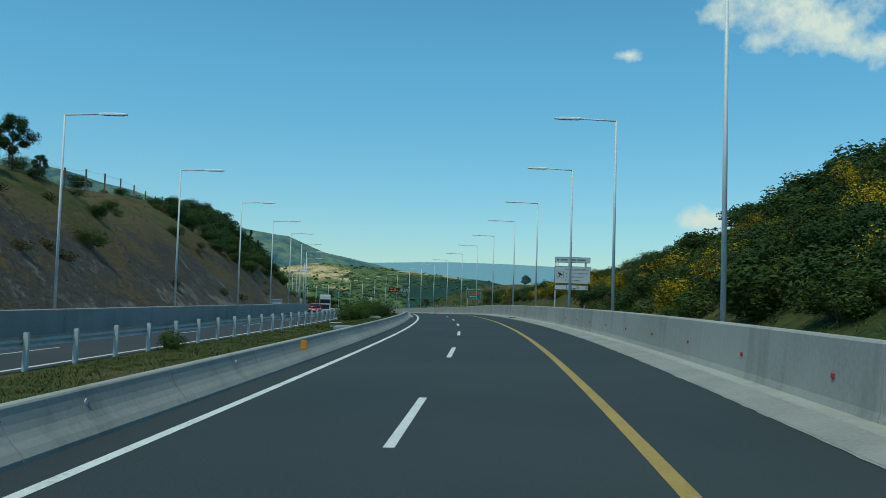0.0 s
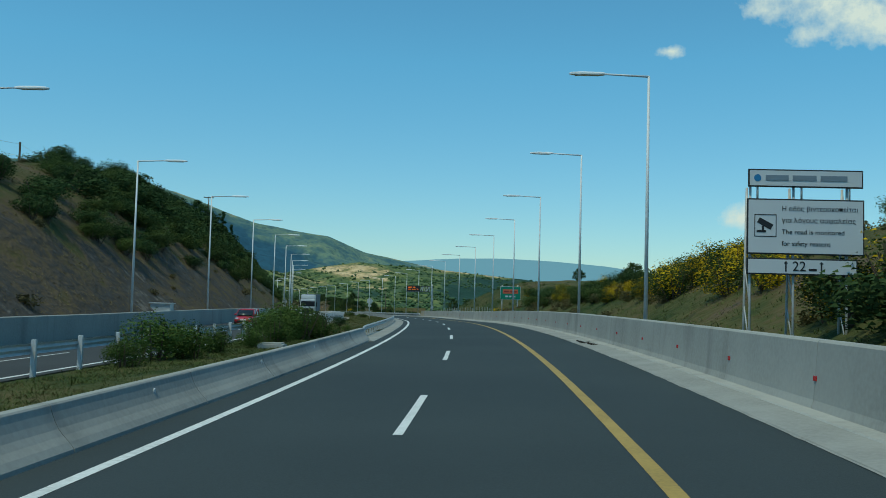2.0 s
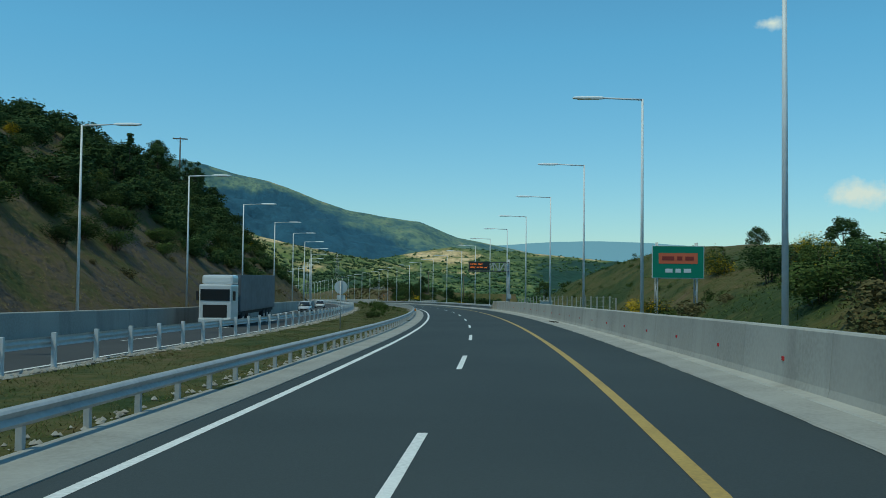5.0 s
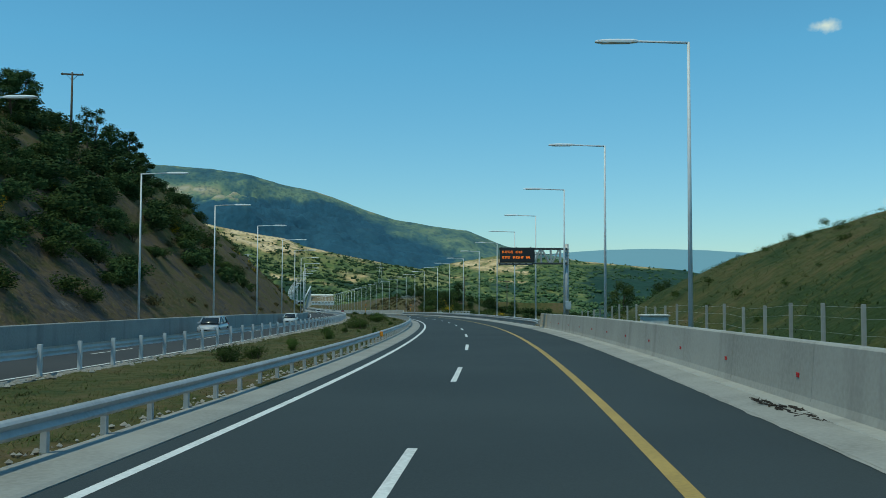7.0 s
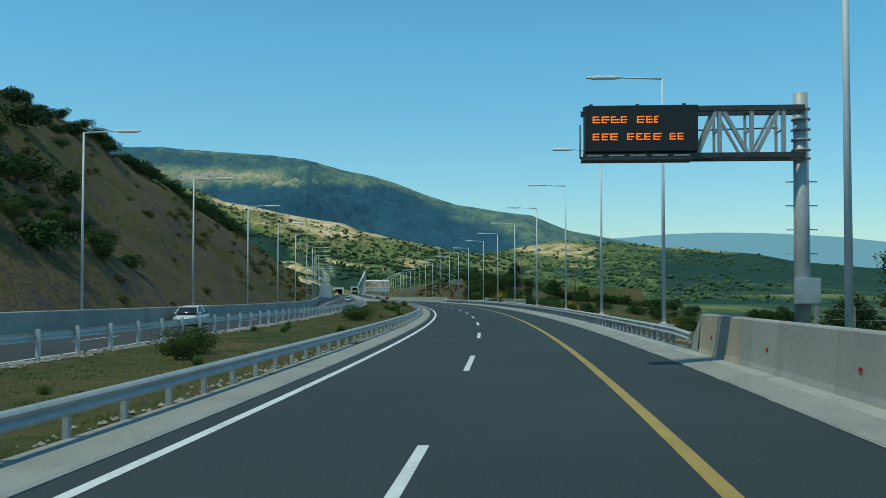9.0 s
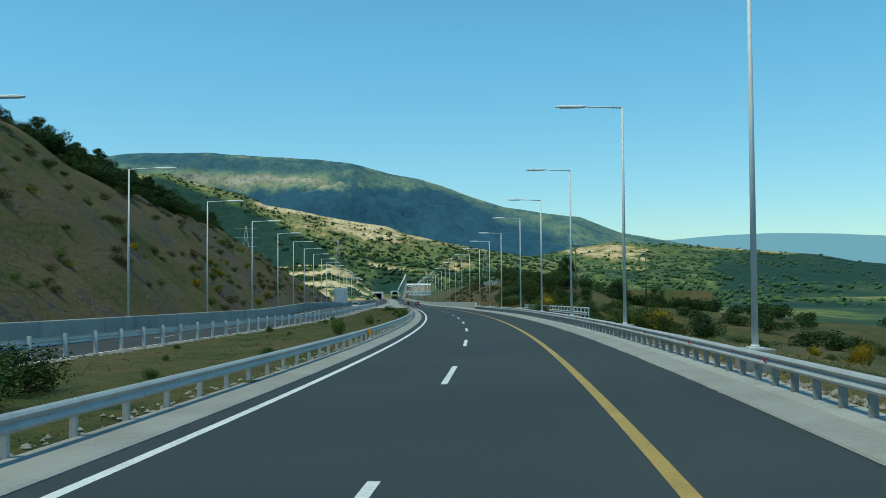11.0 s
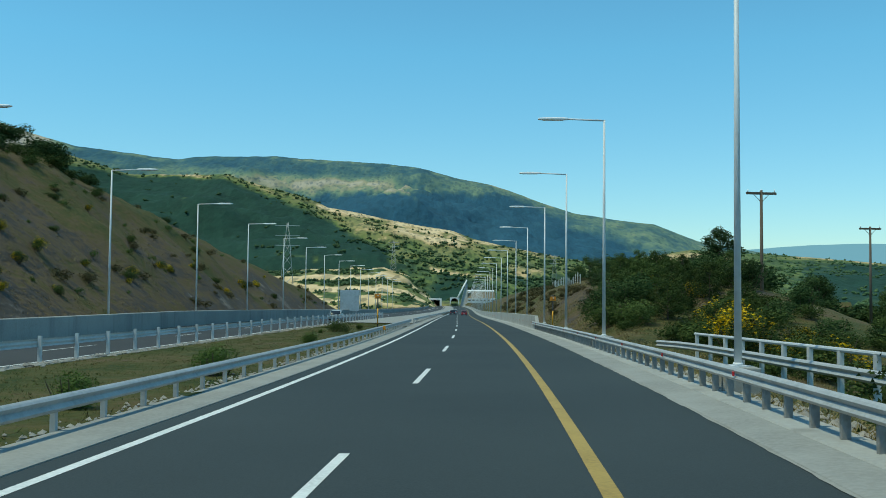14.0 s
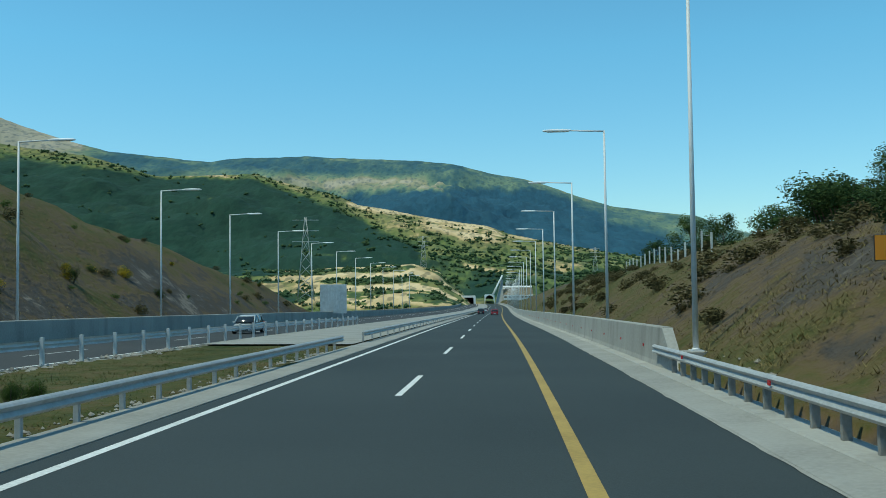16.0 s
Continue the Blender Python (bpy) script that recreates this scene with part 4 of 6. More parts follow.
def plant(kinds, s, d, size, rng, sink=0.15, squash=1.0):
    z, _ = hillside(s, d)
    fresh = [k for k in kinds if k.name not in planted]
    kind = fresh[0] if fresh else rng.choice(kinds)
    m = stand(s, d, z - sink * size, rng.uniform(0, 360)) @ Matrix.Diagonal((size, size, size * squash, 1))
    if kind.name not in planted:
        planted.add(kind.name)
        kind.matrix_basis = m
        return kind
    ob = copy_thing(kind, Matrix.Identity(4))
    ob.matrix_basis = m
    return ob


def scatter(kinds, count, s0, s1, u0, u1, size0, size1, seed, side):
    """Plants over a stretch of bank; u runs outwards from the foot of the bank, side is -1 or 1."""
    rng = random.Random(seed)
    for _ in range(count):
        s, u = rng.uniform(s0, s1), rng.uniform(u0, u1)
        d = left_wall(s) - 0.6 - u if side < 0 else 9.4 + u
        plant(kinds, s, d, rng.uniform(size0, size1), rng)


def thicket(kinds, count, s0, s1, u0, u1, size0, size1, seed, side, label, leaves=900):
    """Bushes too many to count, joined into one stretch of scrub."""
    rng = random.Random(seed)
    shapes = []
    for k in kinds:
        me = [c for c in k.children if c.name.startswith("foliage")][0].data
        co = np.empty(len(me.vertices) * 3, dtype=np.float32)
        me.vertices.foreach_get("co", co)
        shapes.append((co.reshape(-1, 3), me.materials[0]))
    blocks = []
    for _ in range(count):
        s, u = rng.uniform(s0, s1), rng.uniform(u0, u1)
        d = left_wall(s) - 0.6 - u if side < 0 else 9.4 + u
        size = rng.uniform(size0, size1)
        m = np.array(stand(s, d, hillside(s, d)[0] - 0.15 * size, rng.uniform(0, 360)) @ Matrix.Scale(size, 4))
        co = rng.choice(shapes)[0]
        grow = min(2.2, math.sqrt(len(co) / (3 * leaves)))
        tri = co[: 3 * leaves].reshape(-1, 3, 3)
        mid = tri.mean(axis=1, keepdims=True)
        co = (mid + (tri - mid) * max(1.0, grow)).reshape(-1, 3)
        blocks.append(co @ m[:3, :3].T + m[:3, 3])
    co = np.concatenate(blocks).astype(np.float32)
    n = len(co)
    me = bpy.data.meshes.new("scrub")
    me.vertices.add(n)
    me.vertices.foreach_set("co", co.ravel())
    me.loops.add(n)
    me.loops.foreach_set("vertex_index", np.arange(n, dtype=np.int32))
    me.polygons.add(n // 3)
    me.polygons.foreach_set("loop_start", np.arange(0, n, 3, dtype=np.int32))
    me.update(calc_edges=True)
    me.materials.append(shapes[0][1])
    tagged(new("scrub", me), label, "scrub", kind="stuff")


# right bank: broom thicket, then shrubs, then the open mound
scatter(BROOMS, 46, -25, 34, 1.5, 15, 0.8, 1.4, 31, 1)
thicket(SHRUBS, 90, -25, 40, 0.8, 11, 0.6, 1.1, 87, 1, "low green scrub at the foot of the hill", 1200)
thicket(DARK, 50, -25, 46, 1.5, 14, 0.6, 1.2, 88, 1, "dark low scrub on the roadside hill", 1200)
thicket(BROOMS, 40, -25, 46, 2, 16, 0.6, 1.1, 89, 1, "yellow broom among the scrub of the hill", 1400)
thicket(SHRUBS, 70, -25, 36, 2, 34, 0.9, 1.9, 32, 1, "dense green scrub up the roadside hill", 1400)
scatter(SHRUBS + DARK, 24, -25, 36, 2, 14, 0.9, 1.6, 29, 1)
scatter(BROOMS, 9, 60, 78, 1.8, 8, 0.9, 1.5, 33, 1)
scatter(BROOMS, 7, 44, 51, 2.2, 5.5, 1.0, 1.4, 24, 1)
scatter(SHRUBS + DARK, 14, 34, 58, 2, 10, 0.6, 1.1, 30, 1)
thicket(DARK, 34, 30, 62, 13, 24, 0.9, 1.7, 28, 1, "dark bushes along the hill's crest")
scatter(SHRUBS, 18, 62, 92, 5, 13, 0.7, 1.2, 27, 1)
scatter(SHRUBS + DARK, 16, 102, 116, 4, 9, 0.9, 1.3, 21, 1)
scatter(BROOMS, 12, 78, 96, 3, 8, 0.7, 1.0, 22, 1)
scatter(SHRUBS, 24, 88, 128, 2, 11, 0.7, 1.1, 34, 1)
scatter(BROOMS, 7, 92, 128, 3, 9, 0.8, 1.1, 26, 1)
scatter(BROOMS + SHRUBS, 16, 128, 165, 2, 12, 0.8, 1.4, 35, 1)
scatter(DARK, 8, 120, 158, 3, 10, 0.9, 1.3, 36, 1)
# valley side
thicket(SHRUBS, 22, 262, 400, 9, 60, 0.6, 1.3, 37, 1, "low green scrub below the road", 1400)
thicket(DARK, 90, 262, 470, 40, 135, 1.0, 2.2, 38, 1, "dark scrub scattered over the valley side", 500)
thicket(SHRUBS, 55, 262, 470, 40, 138, 0.9, 1.9, 45, 1, "olive scrub scattered over the valley side", 500)
scatter(TREES, 8, 330, 440, 40, 110, 0.7, 1.0, 39, 1)
scatter(BROOMS, 5, 330, 400, 8, 30, 0.8, 1.3, 40, 1)
# mound by the far wall
scatter(BROOMS, 7, 398, 440, 4, 12, 0.7, 1.2, 46, 1)
scatter(DARK + SHRUBS, 24, 405, 452, 4, 18, 0.7, 1.3, 41, 1)
thicket(SHRUBS, 44, 384, 426, 6, 27, 0.7, 1.2, 23, 1, "green scrub on the low ground before the mound", 1400)
thicket(SHRUBS, 22, 396, 432, 1.2, 9, 0.5, 0.9, 47, 1, "tangled scrub behind the guard rail", 1400)
scatter(DARK, 14, 430, 478, 9, 15, 1.1, 1.8, 42, 1)
scatter(DARK, 16, 505, 620, 14, 26, 0.9, 1.8, 43, 1)
scatter(TREES, 10, 520, 700, 16, 30, 0.5, 0.9, 44, 1)
# woods behind the mound
GREEN_TREES = [tree(k, LEAF, "bushy green tree behind the guard rail", 6.0, 2.9, 5200, 0.12, 0.12) for k in (26, 27)]
rng = random.Random(90)
for s, d, size in ((428, 15.5, 0.45), (432, 16.5, 0.5), (436, 17, 0.45), (426, 19, 0.5), (421, 20, 0.45), (430, 22, 0.5), (405, 30, 0.45), (433.5, 14.2, 0.5), (430, 13, 0.48), (436, 16.4, 0.42), (426.5, 14, 0.55), (422, 16, 0.44), (430.5, 17.2, 0.44), (418, 14.2, 0.45), (414, 17, 0.4), (425.5, 12.4, 0.46), (410, 15, 0.4), (434, 19, 0.42), (428, 19.5, 0.44)):
    plant(GREEN_TREES, s, d, size, rng)
for s, d, size in ((428.5, 11.8, 1.3), (426, 11.2, 1.5), (423, 10.9, 1.4), (420, 10.8, 1.5), (431, 12.8, 1.4), (427.5, 13, 1.6), (423.5, 12.6, 1.7), (434, 13.6, 1.3), (417, 11.5, 1.4), (432.5, 15, 1.5), (435.5, 15.2, 1.3)):
    plant(DARK + SHRUBS, s, d, size, rng)
scatter(TREES + GREEN_TREES, 26, 440, 560, 13, 40, 0.6, 1.0, 91, 1)
thicket(DARK, 120, 430, 600, 18, 70, 1.0, 2.2, 92, 1, "dark wood behind the mound", 500)
thicket(SHRUBS, 34, 270, 400, 34, 60, 0.8, 1.4, 93, 1, "green hedges between the fields below the road")
# left bank
WEEDS = [shrub(k, WEED, "dry brownish weed bush on the bank", "weed_bush", high=0.7, wide=1.0, size=0.075, count=900, leggy=True) for k in (11, 12)]
scatter(WEEDS, 6, 300, 480, 3, 9, 0.7, 0.9, 25, -1)
thicket(WEEDS, 120, -10, 330, 1, 22, 0.4, 0.9, 81, -1, "dry weeds over the long bank", 380)
thicket(WEEDS, 110, 320, 550, 1, 24, 0.4, 0.9, 82, -1, "dry weeds over the cut bank", 380)
thicket(GREENS, 90, 300, 550, 1, 24, 0.4, 0.9, 83, -1, "green weeds over the cut bank", 380)
thicket(WEEDS, 150, 440, 580, 0.5, 13, 0.4, 1.0, 84, 1, "dry weeds over the mound", 380)
thicket(GREENS, 70, 150, 245, 3.5, 22, 0.3, 0.7, 85, 1, "green weeds over the roadside mound", 300)
thicket(WEEDS, 80, 34, 150, 1, 12, 0.4, 1.0, 86, 1, "dry weeds below the hill", 380)
scatter(SHRUBS + DARK, 26, -20, 95, 5, 20, 0.6, 1.2, 51, -1)
scatter(DARK + SHRUBS, 24, 84, 112, 6, 16, 1.0, 1.7, 52, -1)
scatter(SHRUBS + DARK, 26, 108, 205, 4, 12, 0.9, 1.6, 53, -1)
thicket(SHRUBS, 60, 112, 190, 7, 15, 0.8, 1.5, 67, -1, "green scrub on the upper half of the cut", 1400)
thicket(DARK, 45, 112, 180, 9, 17, 0.9, 1.6, 68, -1, "dark scrub on the upper half of the cut", 1400)
thicket(DARK, 60, 106, 215, 10, 30, 1.1, 2.0, 48, -1, "dense dark scrub over the crest of the cut")
scatter(SHRUBS + DARK, 24, 190, 285, 4, 12, 0.7, 1.4, 54, -1)
thicket(DARK, 40, 196, 238, 4, 24, 0.9, 1.7, 76, -1, "dark bushes over the face of the high bank", 1400)
thicket(SHRUBS, 34, 196, 238, 2, 22, 0.7, 1.4, 75, -1, "green bushes over the face of the high bank", 1400)
thicket(DARK, 60, 195, 288, 3, 20, 0.8, 1.6, 78, -1, "dark scrub low on the high bank")
thicket(DARK, 70, 190, 292, 10, 38, 1.2, 2.2, 49, -1, "dense dark scrub on the high bank")
thicket(SHRUBS, 50, 190, 285, 8, 34, 0.9, 1.8, 50, -1, "green scrub on the high bank")
scatter(BROOMS, 18, 150, 290, 8, 26, 0.6, 1.1, 55, -1)
thicket(DARK, 40, 285, 350, 20, 42, 0.8, 1.7, 56, -1, "dark bushes along the crest")
scatter(SHRUBS, 34, 300, 500, 4, 24, 0.4, 0.9, 57, -1)
scatter(BROOMS, 16, 300, 500, 1.5, 14, 0.4, 0.8, 58, -1)
thicket(DARK, 80, 385, 476, 20, 31, 1.1, 2.0, 57, -1, "dark bushes close along the crest above the cut", 1400)
thicket(SHRUBS, 40, 380, 470, 19, 28, 0.8, 1.5, 58, -1, "green bushes below the crest of the cut", 1400)
thicket(DARK, 40, 345, 450, 24, 38, 0.9, 1.7, 59, -1, "dark bushes along the falling crest")
rng = random.Random(96)
for k in range(26):
    s = 113 + 2.0 * k + rng.uniform(-1, 1)
    plant(DARK + SHRUBS, s, left_wall(s) - 0.4 - crest_left(s) / pitch_left(s) + rng.uniform(-1.0, 3.0), rng.uniform(1.4, 2.0), rng)
rng = random.Random(94)
for k in range(34):
    s = 372 + 3.2 * k + rng.uniform(-1.5, 1.5)
    edge = left_wall(s) - 0.4 - crest_left(s) / pitch_left(s)
    plant(DARK + SHRUBS, s, edge + rng.uniform(-1.5, 3.0), rng.uniform(1.1, 1.8) if s < 462 else rng.uniform(0.6, 1.0), rng)
for s, u, size in ((412, 0.5, 0.6), (407, -1, 0.55), (416, 0, 0.5), (452, 0.5, 0.6), (456, 1.5, 0.5), (388, 0, 0.7)):
    plant(TREES, s, left_wall(s) - 0.4 - crest_left(s) / pitch_left(s) + u, size, rng)
scatter(BROOMS, 30, 350, 545, 1.5, 9, 0.35, 0.75, 95, -1)
rng = random.Random(77)
for kinds, s, d, size in ((TREES, 219, 40.5, 0.62), (TREES, 229.6, 58.1, 1.4), (TREES, 40, -36, 0.72), (TREES, 36.5, -36.5, 0.6), (TREES, 47, -37, 0.35), (TREES, 416, -48.5, 0.62), (TREES, 420, -48, 0.55), (TREES, 411, -50, 0.6), (PINES, 200, -36, 0.75), (PINES, 203, -37.5, 0.9), (PINES, 196, -37, 0.7), (AIRY, 268, -45, 1.0), (AIRY, 272, -47, 0.85), (TREES, 250, -47, 1.0), (TREES, 258, -49, 0.9), (TREES, 284, -44, 0.9), (TREES, 279, -46, 0.9), (TREES, 276, -41, 0.7),
                          (TREES, 300, -50, 1.0), (TREES, 306, -52, 0.8), (GREEN_TREES, 452, 17, 0.4), (GREEN_TREES, 447, 18, 0.38), (GREEN_TREES, 247, 16.5, 0.7), (GREEN_TREES, 243, 19.5, 0.6), (TREES, 262, 20, 0.55)):
    plant(kinds, s, d, size, rng)
for kinds, s, d, size in ((SHRUBS, 361, 17.5, 2.0), (BROOMS, 359, 19.5, 1.9), (DARK, 345, 20, 1.5), (BROOMS, 404, 15, 1.7), (BROOMS, 408, 16, 1.8), (BROOMS, 412, 15.5, 1.6), (BROOMS, 400, 17.5, 1.5), (BROOMS, 416, 17, 1.6), (SHRUBS, 408, 20, 1.5), (DARK, 395, 20, 1.4)):
    plant(kinds, s, d, size, rng)
for s, d, size, kinds in ((72.6, -8.8, 2.2, GREENS), (74.4, -9.9, 2.1, GREENS), (73.2, -7.6, 1.6, GREENS), (75.5, -8.6, 1.9, GREENS), (71.8, -10.3, 1.7, GREENS), (55, -10.5, 1.7, GREENS), (56.5, -9.7, 1.5, GREENS), (60, -9.6, 1.2, GREENS), (64, -9, 1.1, GREENS), (69, -9.2, 1.5, GREENS), (52, -10.3, 1.0, GREENS), (86, -7.4, 0.5, GREENS), (101, -9.6, 0.6, DARK), (4, -10.9, 0.9, GREENS), (194, -9.8, 0.6, SHRUBS), (196, -9, 0.5, SHRUBS), (218, -9.5, 0.7, GREENS), (228, -11, 0.7, GREENS), (243, -9.6, 0.9, GREENS), (246, -10.5, 0.9, SHRUBS),
                          (289, -9.9, 1.1, SHRUBS), (292, -10.4, 1.0, SHRUBS), (333, -9, 0.9, GREENS), (340, -10, 0.9, GREENS), (352, -8.6, 0.8, GREENS), (379, -7, 0.9, GREENS), (388, -6.6, 1.0, GREENS), (411, -8, 0.8, GREENS), (374, 9.9, 1.4, SHRUBS), (371, 10.0, 1.2, GREENS), (431, -9.5, 0.8, SHRUBS)):
    plant(kinds, s, d, size, rng)


scatter_median = random.Random(97)
for k in range(32):
    s = scatter_median.uniform(190, 450)
    plant(GREENS, s, scatter_median.uniform(opp_rail(s) + 1.6, -7.0), scatter_median.uniform(0.25, 0.5), scatter_median)


def grass(name, mat, count, where, tall, label, seed):
    """Tufts of five bent blades each."""
    rng = random.Random(seed)
    vs, fs = [], []
    for _ in range(count):
        s, d = where(rng)
        z, _b = hillside(s, d)
        p = at(s, d, z - 0.03)
        for _k in range(5):
            a, h = rng.uniform(0, 6.28), tall * rng.uniform(0.5, 1.3)
            ca, sa, w = math.cos(a), math.sin(a), 0.006 + 0.05 * h
            ox, oy = rng.uniform(-0.2, 0.2), rng.uniform(-0.2, 0.2)
            n = len(vs)
            vs += [(p.x + ox - sa * w, p.y + oy + ca * w, p.z), (p.x + ox + sa * w, p.y + oy - ca * w, p.z), (p.x + ox + ca * h * 1.1, p.y + oy + sa * h * 1.1, p.z + 0.75 * h)]
            fs.append((n, n + 1, n + 2))
    me = bpy.data.meshes.new(name)
    me.from_pydata(vs, [], fs)
    me.materials.append(mat)
    tagged(new(name, me), label, "grass", kind="stuff")


def in_median(rng):
    s = rng.uniform(-25, 465)
    return s, rng.uniform(opp_rail(s) + 0.7, -5.7)


def left_slope(rng):
    s = rng.uniform(-10, 500)
    return s, left_wall(s) - 1 - rng.uniform(0, 1) ** 1.3 * 26


def right_slope(rng):
    return rng.uniform(-20, 256), 8.9 + rng.uniform(0, 1) ** 1.3 * 17


def mound(rng):
    return rng.uniform(395, 560), 9.4 + rng.uniform(0, 1) ** 1.2 * 20


def right_verge(rng):
    return rng.uniform(250, 450), 8.4 + rng.uniform(0, 1) ** 2 * 16


grass("median_grass", GREEN_GRASS, 32000, in_median, 0.12, "rough green grass in the median", 61)
grass("median_grass", GREEN_GRASS, 12000, lambda r: (lambda s: (s, r.uniform(opp_rail(s) + 0.5, -5.6)))(r.uniform(-25, 75)), 0.14, "fresh green grass behind the concrete barrier", 60)
grass("dry_median_grass", DRY_GRASS, 24000, in_median, 0.1, "dry straw-coloured grass in the median", 62)
grass("bank_grass", DRY_GRASS, 38000, left_slope, 0.17, "dry grass on the cut bank", 63)
grass("bank_grass", GREEN_GRASS, 26000, right_slope, 0.18, "green grass on the roadside bank", 64)
grass("mound_grass", DRY_GRASS, 34000, mound, 0.09, "dry brown grass on the mound", 65)
grass("verge_grass", DRY_GRASS, 22000, right_verge, 0.18, "dry grass behind the guard rail", 66)


def rubble(name, mat, count, where, size, label, seed):
    rng = random.Random(seed)
    vs, fs = [], []
    for _ in range(count):
        s, d = where(rng)
        z, _b = hillside(s, d)
        r = size * rng.uniform(0.4, 1.5)
        p, n = at(s, d, z + 0.2 * r), len(vs)
        for x, y, h in ((1, 0, 0), (0, 1, 0), (-1, 0, 0), (0, -1, 0), (0, 0, 0.7), (0, 0, -0.6)):
            j = rng.uniform(0.7, 1.3)
            vs.append((p.x + x * r * j + rng.uniform(-0.2, 0.2) * r, p.y + y * r * j, p.z + h * r * j))
        fs += [(n + a, n + b, n + c) for a, b in ((0, 1), (1, 2), (2, 3), (3, 0)) for c in (4,)] + [(n + b, n + a, n + 5) for a, b in ((0, 1), (1, 2), (2, 3), (3, 0))]
    me = bpy.data.meshes.new(name)
    me.from_pydata(vs, [], fs)
    me.materials.append(mat)
    tagged(new(name, me), label, "rubble", kind="stuff")


STONE = material("pale_stone", (0.33, 0.31, 0.27), (0.22, 0.2, 0.175), (0.42, 0.4, 0.36), scale=6, big=0.8, rough=0.95)
rubble("rubble", STONE, 3800, lambda r: (lambda s: (s, opp_rail(s) + 0.25 + abs(r.gauss(0, 0.35))))(r.uniform(75, 470)), 0.1, "pale broken stones along the far rail's footing", 71)
rubble("rubble", STONE, 2200, lambda r: (r.uniform(80, 460), -5.5 - abs(r.gauss(0, 0.25))), 0.06, "pale broken stones behind the median rail", 72)
rubble("rubble", STONE, 2600, lambda r: (r.uniform(249, 447), 8.35 + abs(r.gauss(0, 0.3))), 0.085, "pale broken stones below the roadside rail", 73)
rubble("rock", material("buff_rock", (0.27, 0.24, 0.2), scale=4, rough=0.95), 90, lambda r: (lambda k: (428 + 14 * k, 19 - 4.5 * k + r.gauss(0, 0.5)))(r.random()), 0.13, "pale rock showing through the mound", 74)
bm = swept([(-0.1, 0.03), (0.75, 0.05), (0.75, -0.1), (-0.1, -0.1)], 75, 470, 4, opp_rail)
setting("footing", bm, GUTTER, "pale rough concrete footing of the far rail", "kerb")

bm = bmesh.new()
rows = [[bm.verts.new(at(s, d, 0.13)) for d in (opp_rail(s) + 0.3, -5.4)] for s in np.arange(466, 1236, 6.0)]
for a, b in zip(rows, rows[1:]):
    bm.faces.new((a[0], a[1], b[1], b[0]))
setting("pavement", bm, GUTTER, "pale concrete paving between the carriageways before the tunnel", "pavement")

# ---- reflectors on walls and rails ----
bm = bmesh.new()
box(bm, -0.03, 0.0, -0.07, 0.07, -0.05, 0.05, 0.008)
ref_me = mesh_of("reflector", bm, RED)
for parent, d, z, s0, s1, step in ((wall_east, 7.81, 0.72, -18.5, 244, 5.95), (wall_south, 7.81, 0.72, 452, 620, 6), (rail_r, 7.585, 0.73, 252, 446, 8)):
    for s in np.arange(s0, s1, step):
        ob = new("reflector", ref_me)
        ob.parent = parent
        ob.matrix_local = stand(s, d, z)
bm = bmesh.new()
tube(bm, (0, 0, 0), (0.02, 0, 0), 0.06, 0.05, 10)
cat_me = mesh_of("reflector", bm, SIGN_WHITE)
for s in np.arange(-24, 70, 8.0):
    ob = new("reflector", cat_me)
    ob.parent = wall_median
    ob.matrix_local = stand(s, -4.85, 0.5)
# tar-dark streaks of debris in the gutter
DEBRIS = material("dark_debris", (0.035, 0.03, 0.026), scale=12, rough=0.95)
for s, d in ((177, 7.1), (175.8, 7.35), (69.5, 6.75), (67.5, 6.95)):
    rr, bm = random.Random(int(s * 10)), bmesh.new()
    for _ in range(26):
        y = rr.uniform(-1.3, 1.3)
        a, w = rr.uniform(-0.15, 0.15), rr.uniform(0.1, 0.35)
        tube(bm, (rr.uniform(-0.12, 0.12), y, 0.02), (rr.uniform(-0.12, 0.12) + a, y + w, 0.035), 0.02, 0.008, 5)
    ob = tagged(new("twig_litter", mesh_of("twig_litter", bm, DEBRIS)), "dark dry twigs swept into the gutter", "debris")
    ob.matrix_basis = stand(s, d, 0.09)


PALE_BOX = material("pale_box", (0.6, 0.6, 0.57), scale=5, big=0.6, rough=0.8)
# ---- signs ----
def board(parent, name, x0, x1, z0, z1, y, face, rim, t=0.05, edge=0.04):
    bm = bmesh.new()
    box(bm, x0, x1, y, y + t, z0, z1, 0.012)
    b = part(name, bm, rim, parent)
    bm = bmesh.new()
    box(bm, x0 + edge, x1 - edge, y - 0.008, y + 0.004, z0 + edge, z1 - edge)
    part("face", bm, face, b)
    return b


def lattice_leg(parent, x, z0, z1, depth=0.7, r=0.035):
    bm = bmesh.new()
    tube(bm, (x, 0.12, z0), (x, 0.12, z1), r, r, 8)
    tube(bm, (x, 0.12 + depth, z0), (x, 0.12 + depth * 0.45, z1), r, r, 8)
    n = max(2, int((z1 - z0) / 1.1))
    for k in range(n):
        a = z0 + (z1 - z0) * k / n
        b = z0 + (z1 - z0) * (k + 1) / n
        tube(bm, (x, 0.12, a), (x, 0.12 + depth * (1 - 0.55 * (k + 1) / n), b), 0.02, 0.02, 6)
    part("leg", bm, STEEL, parent)


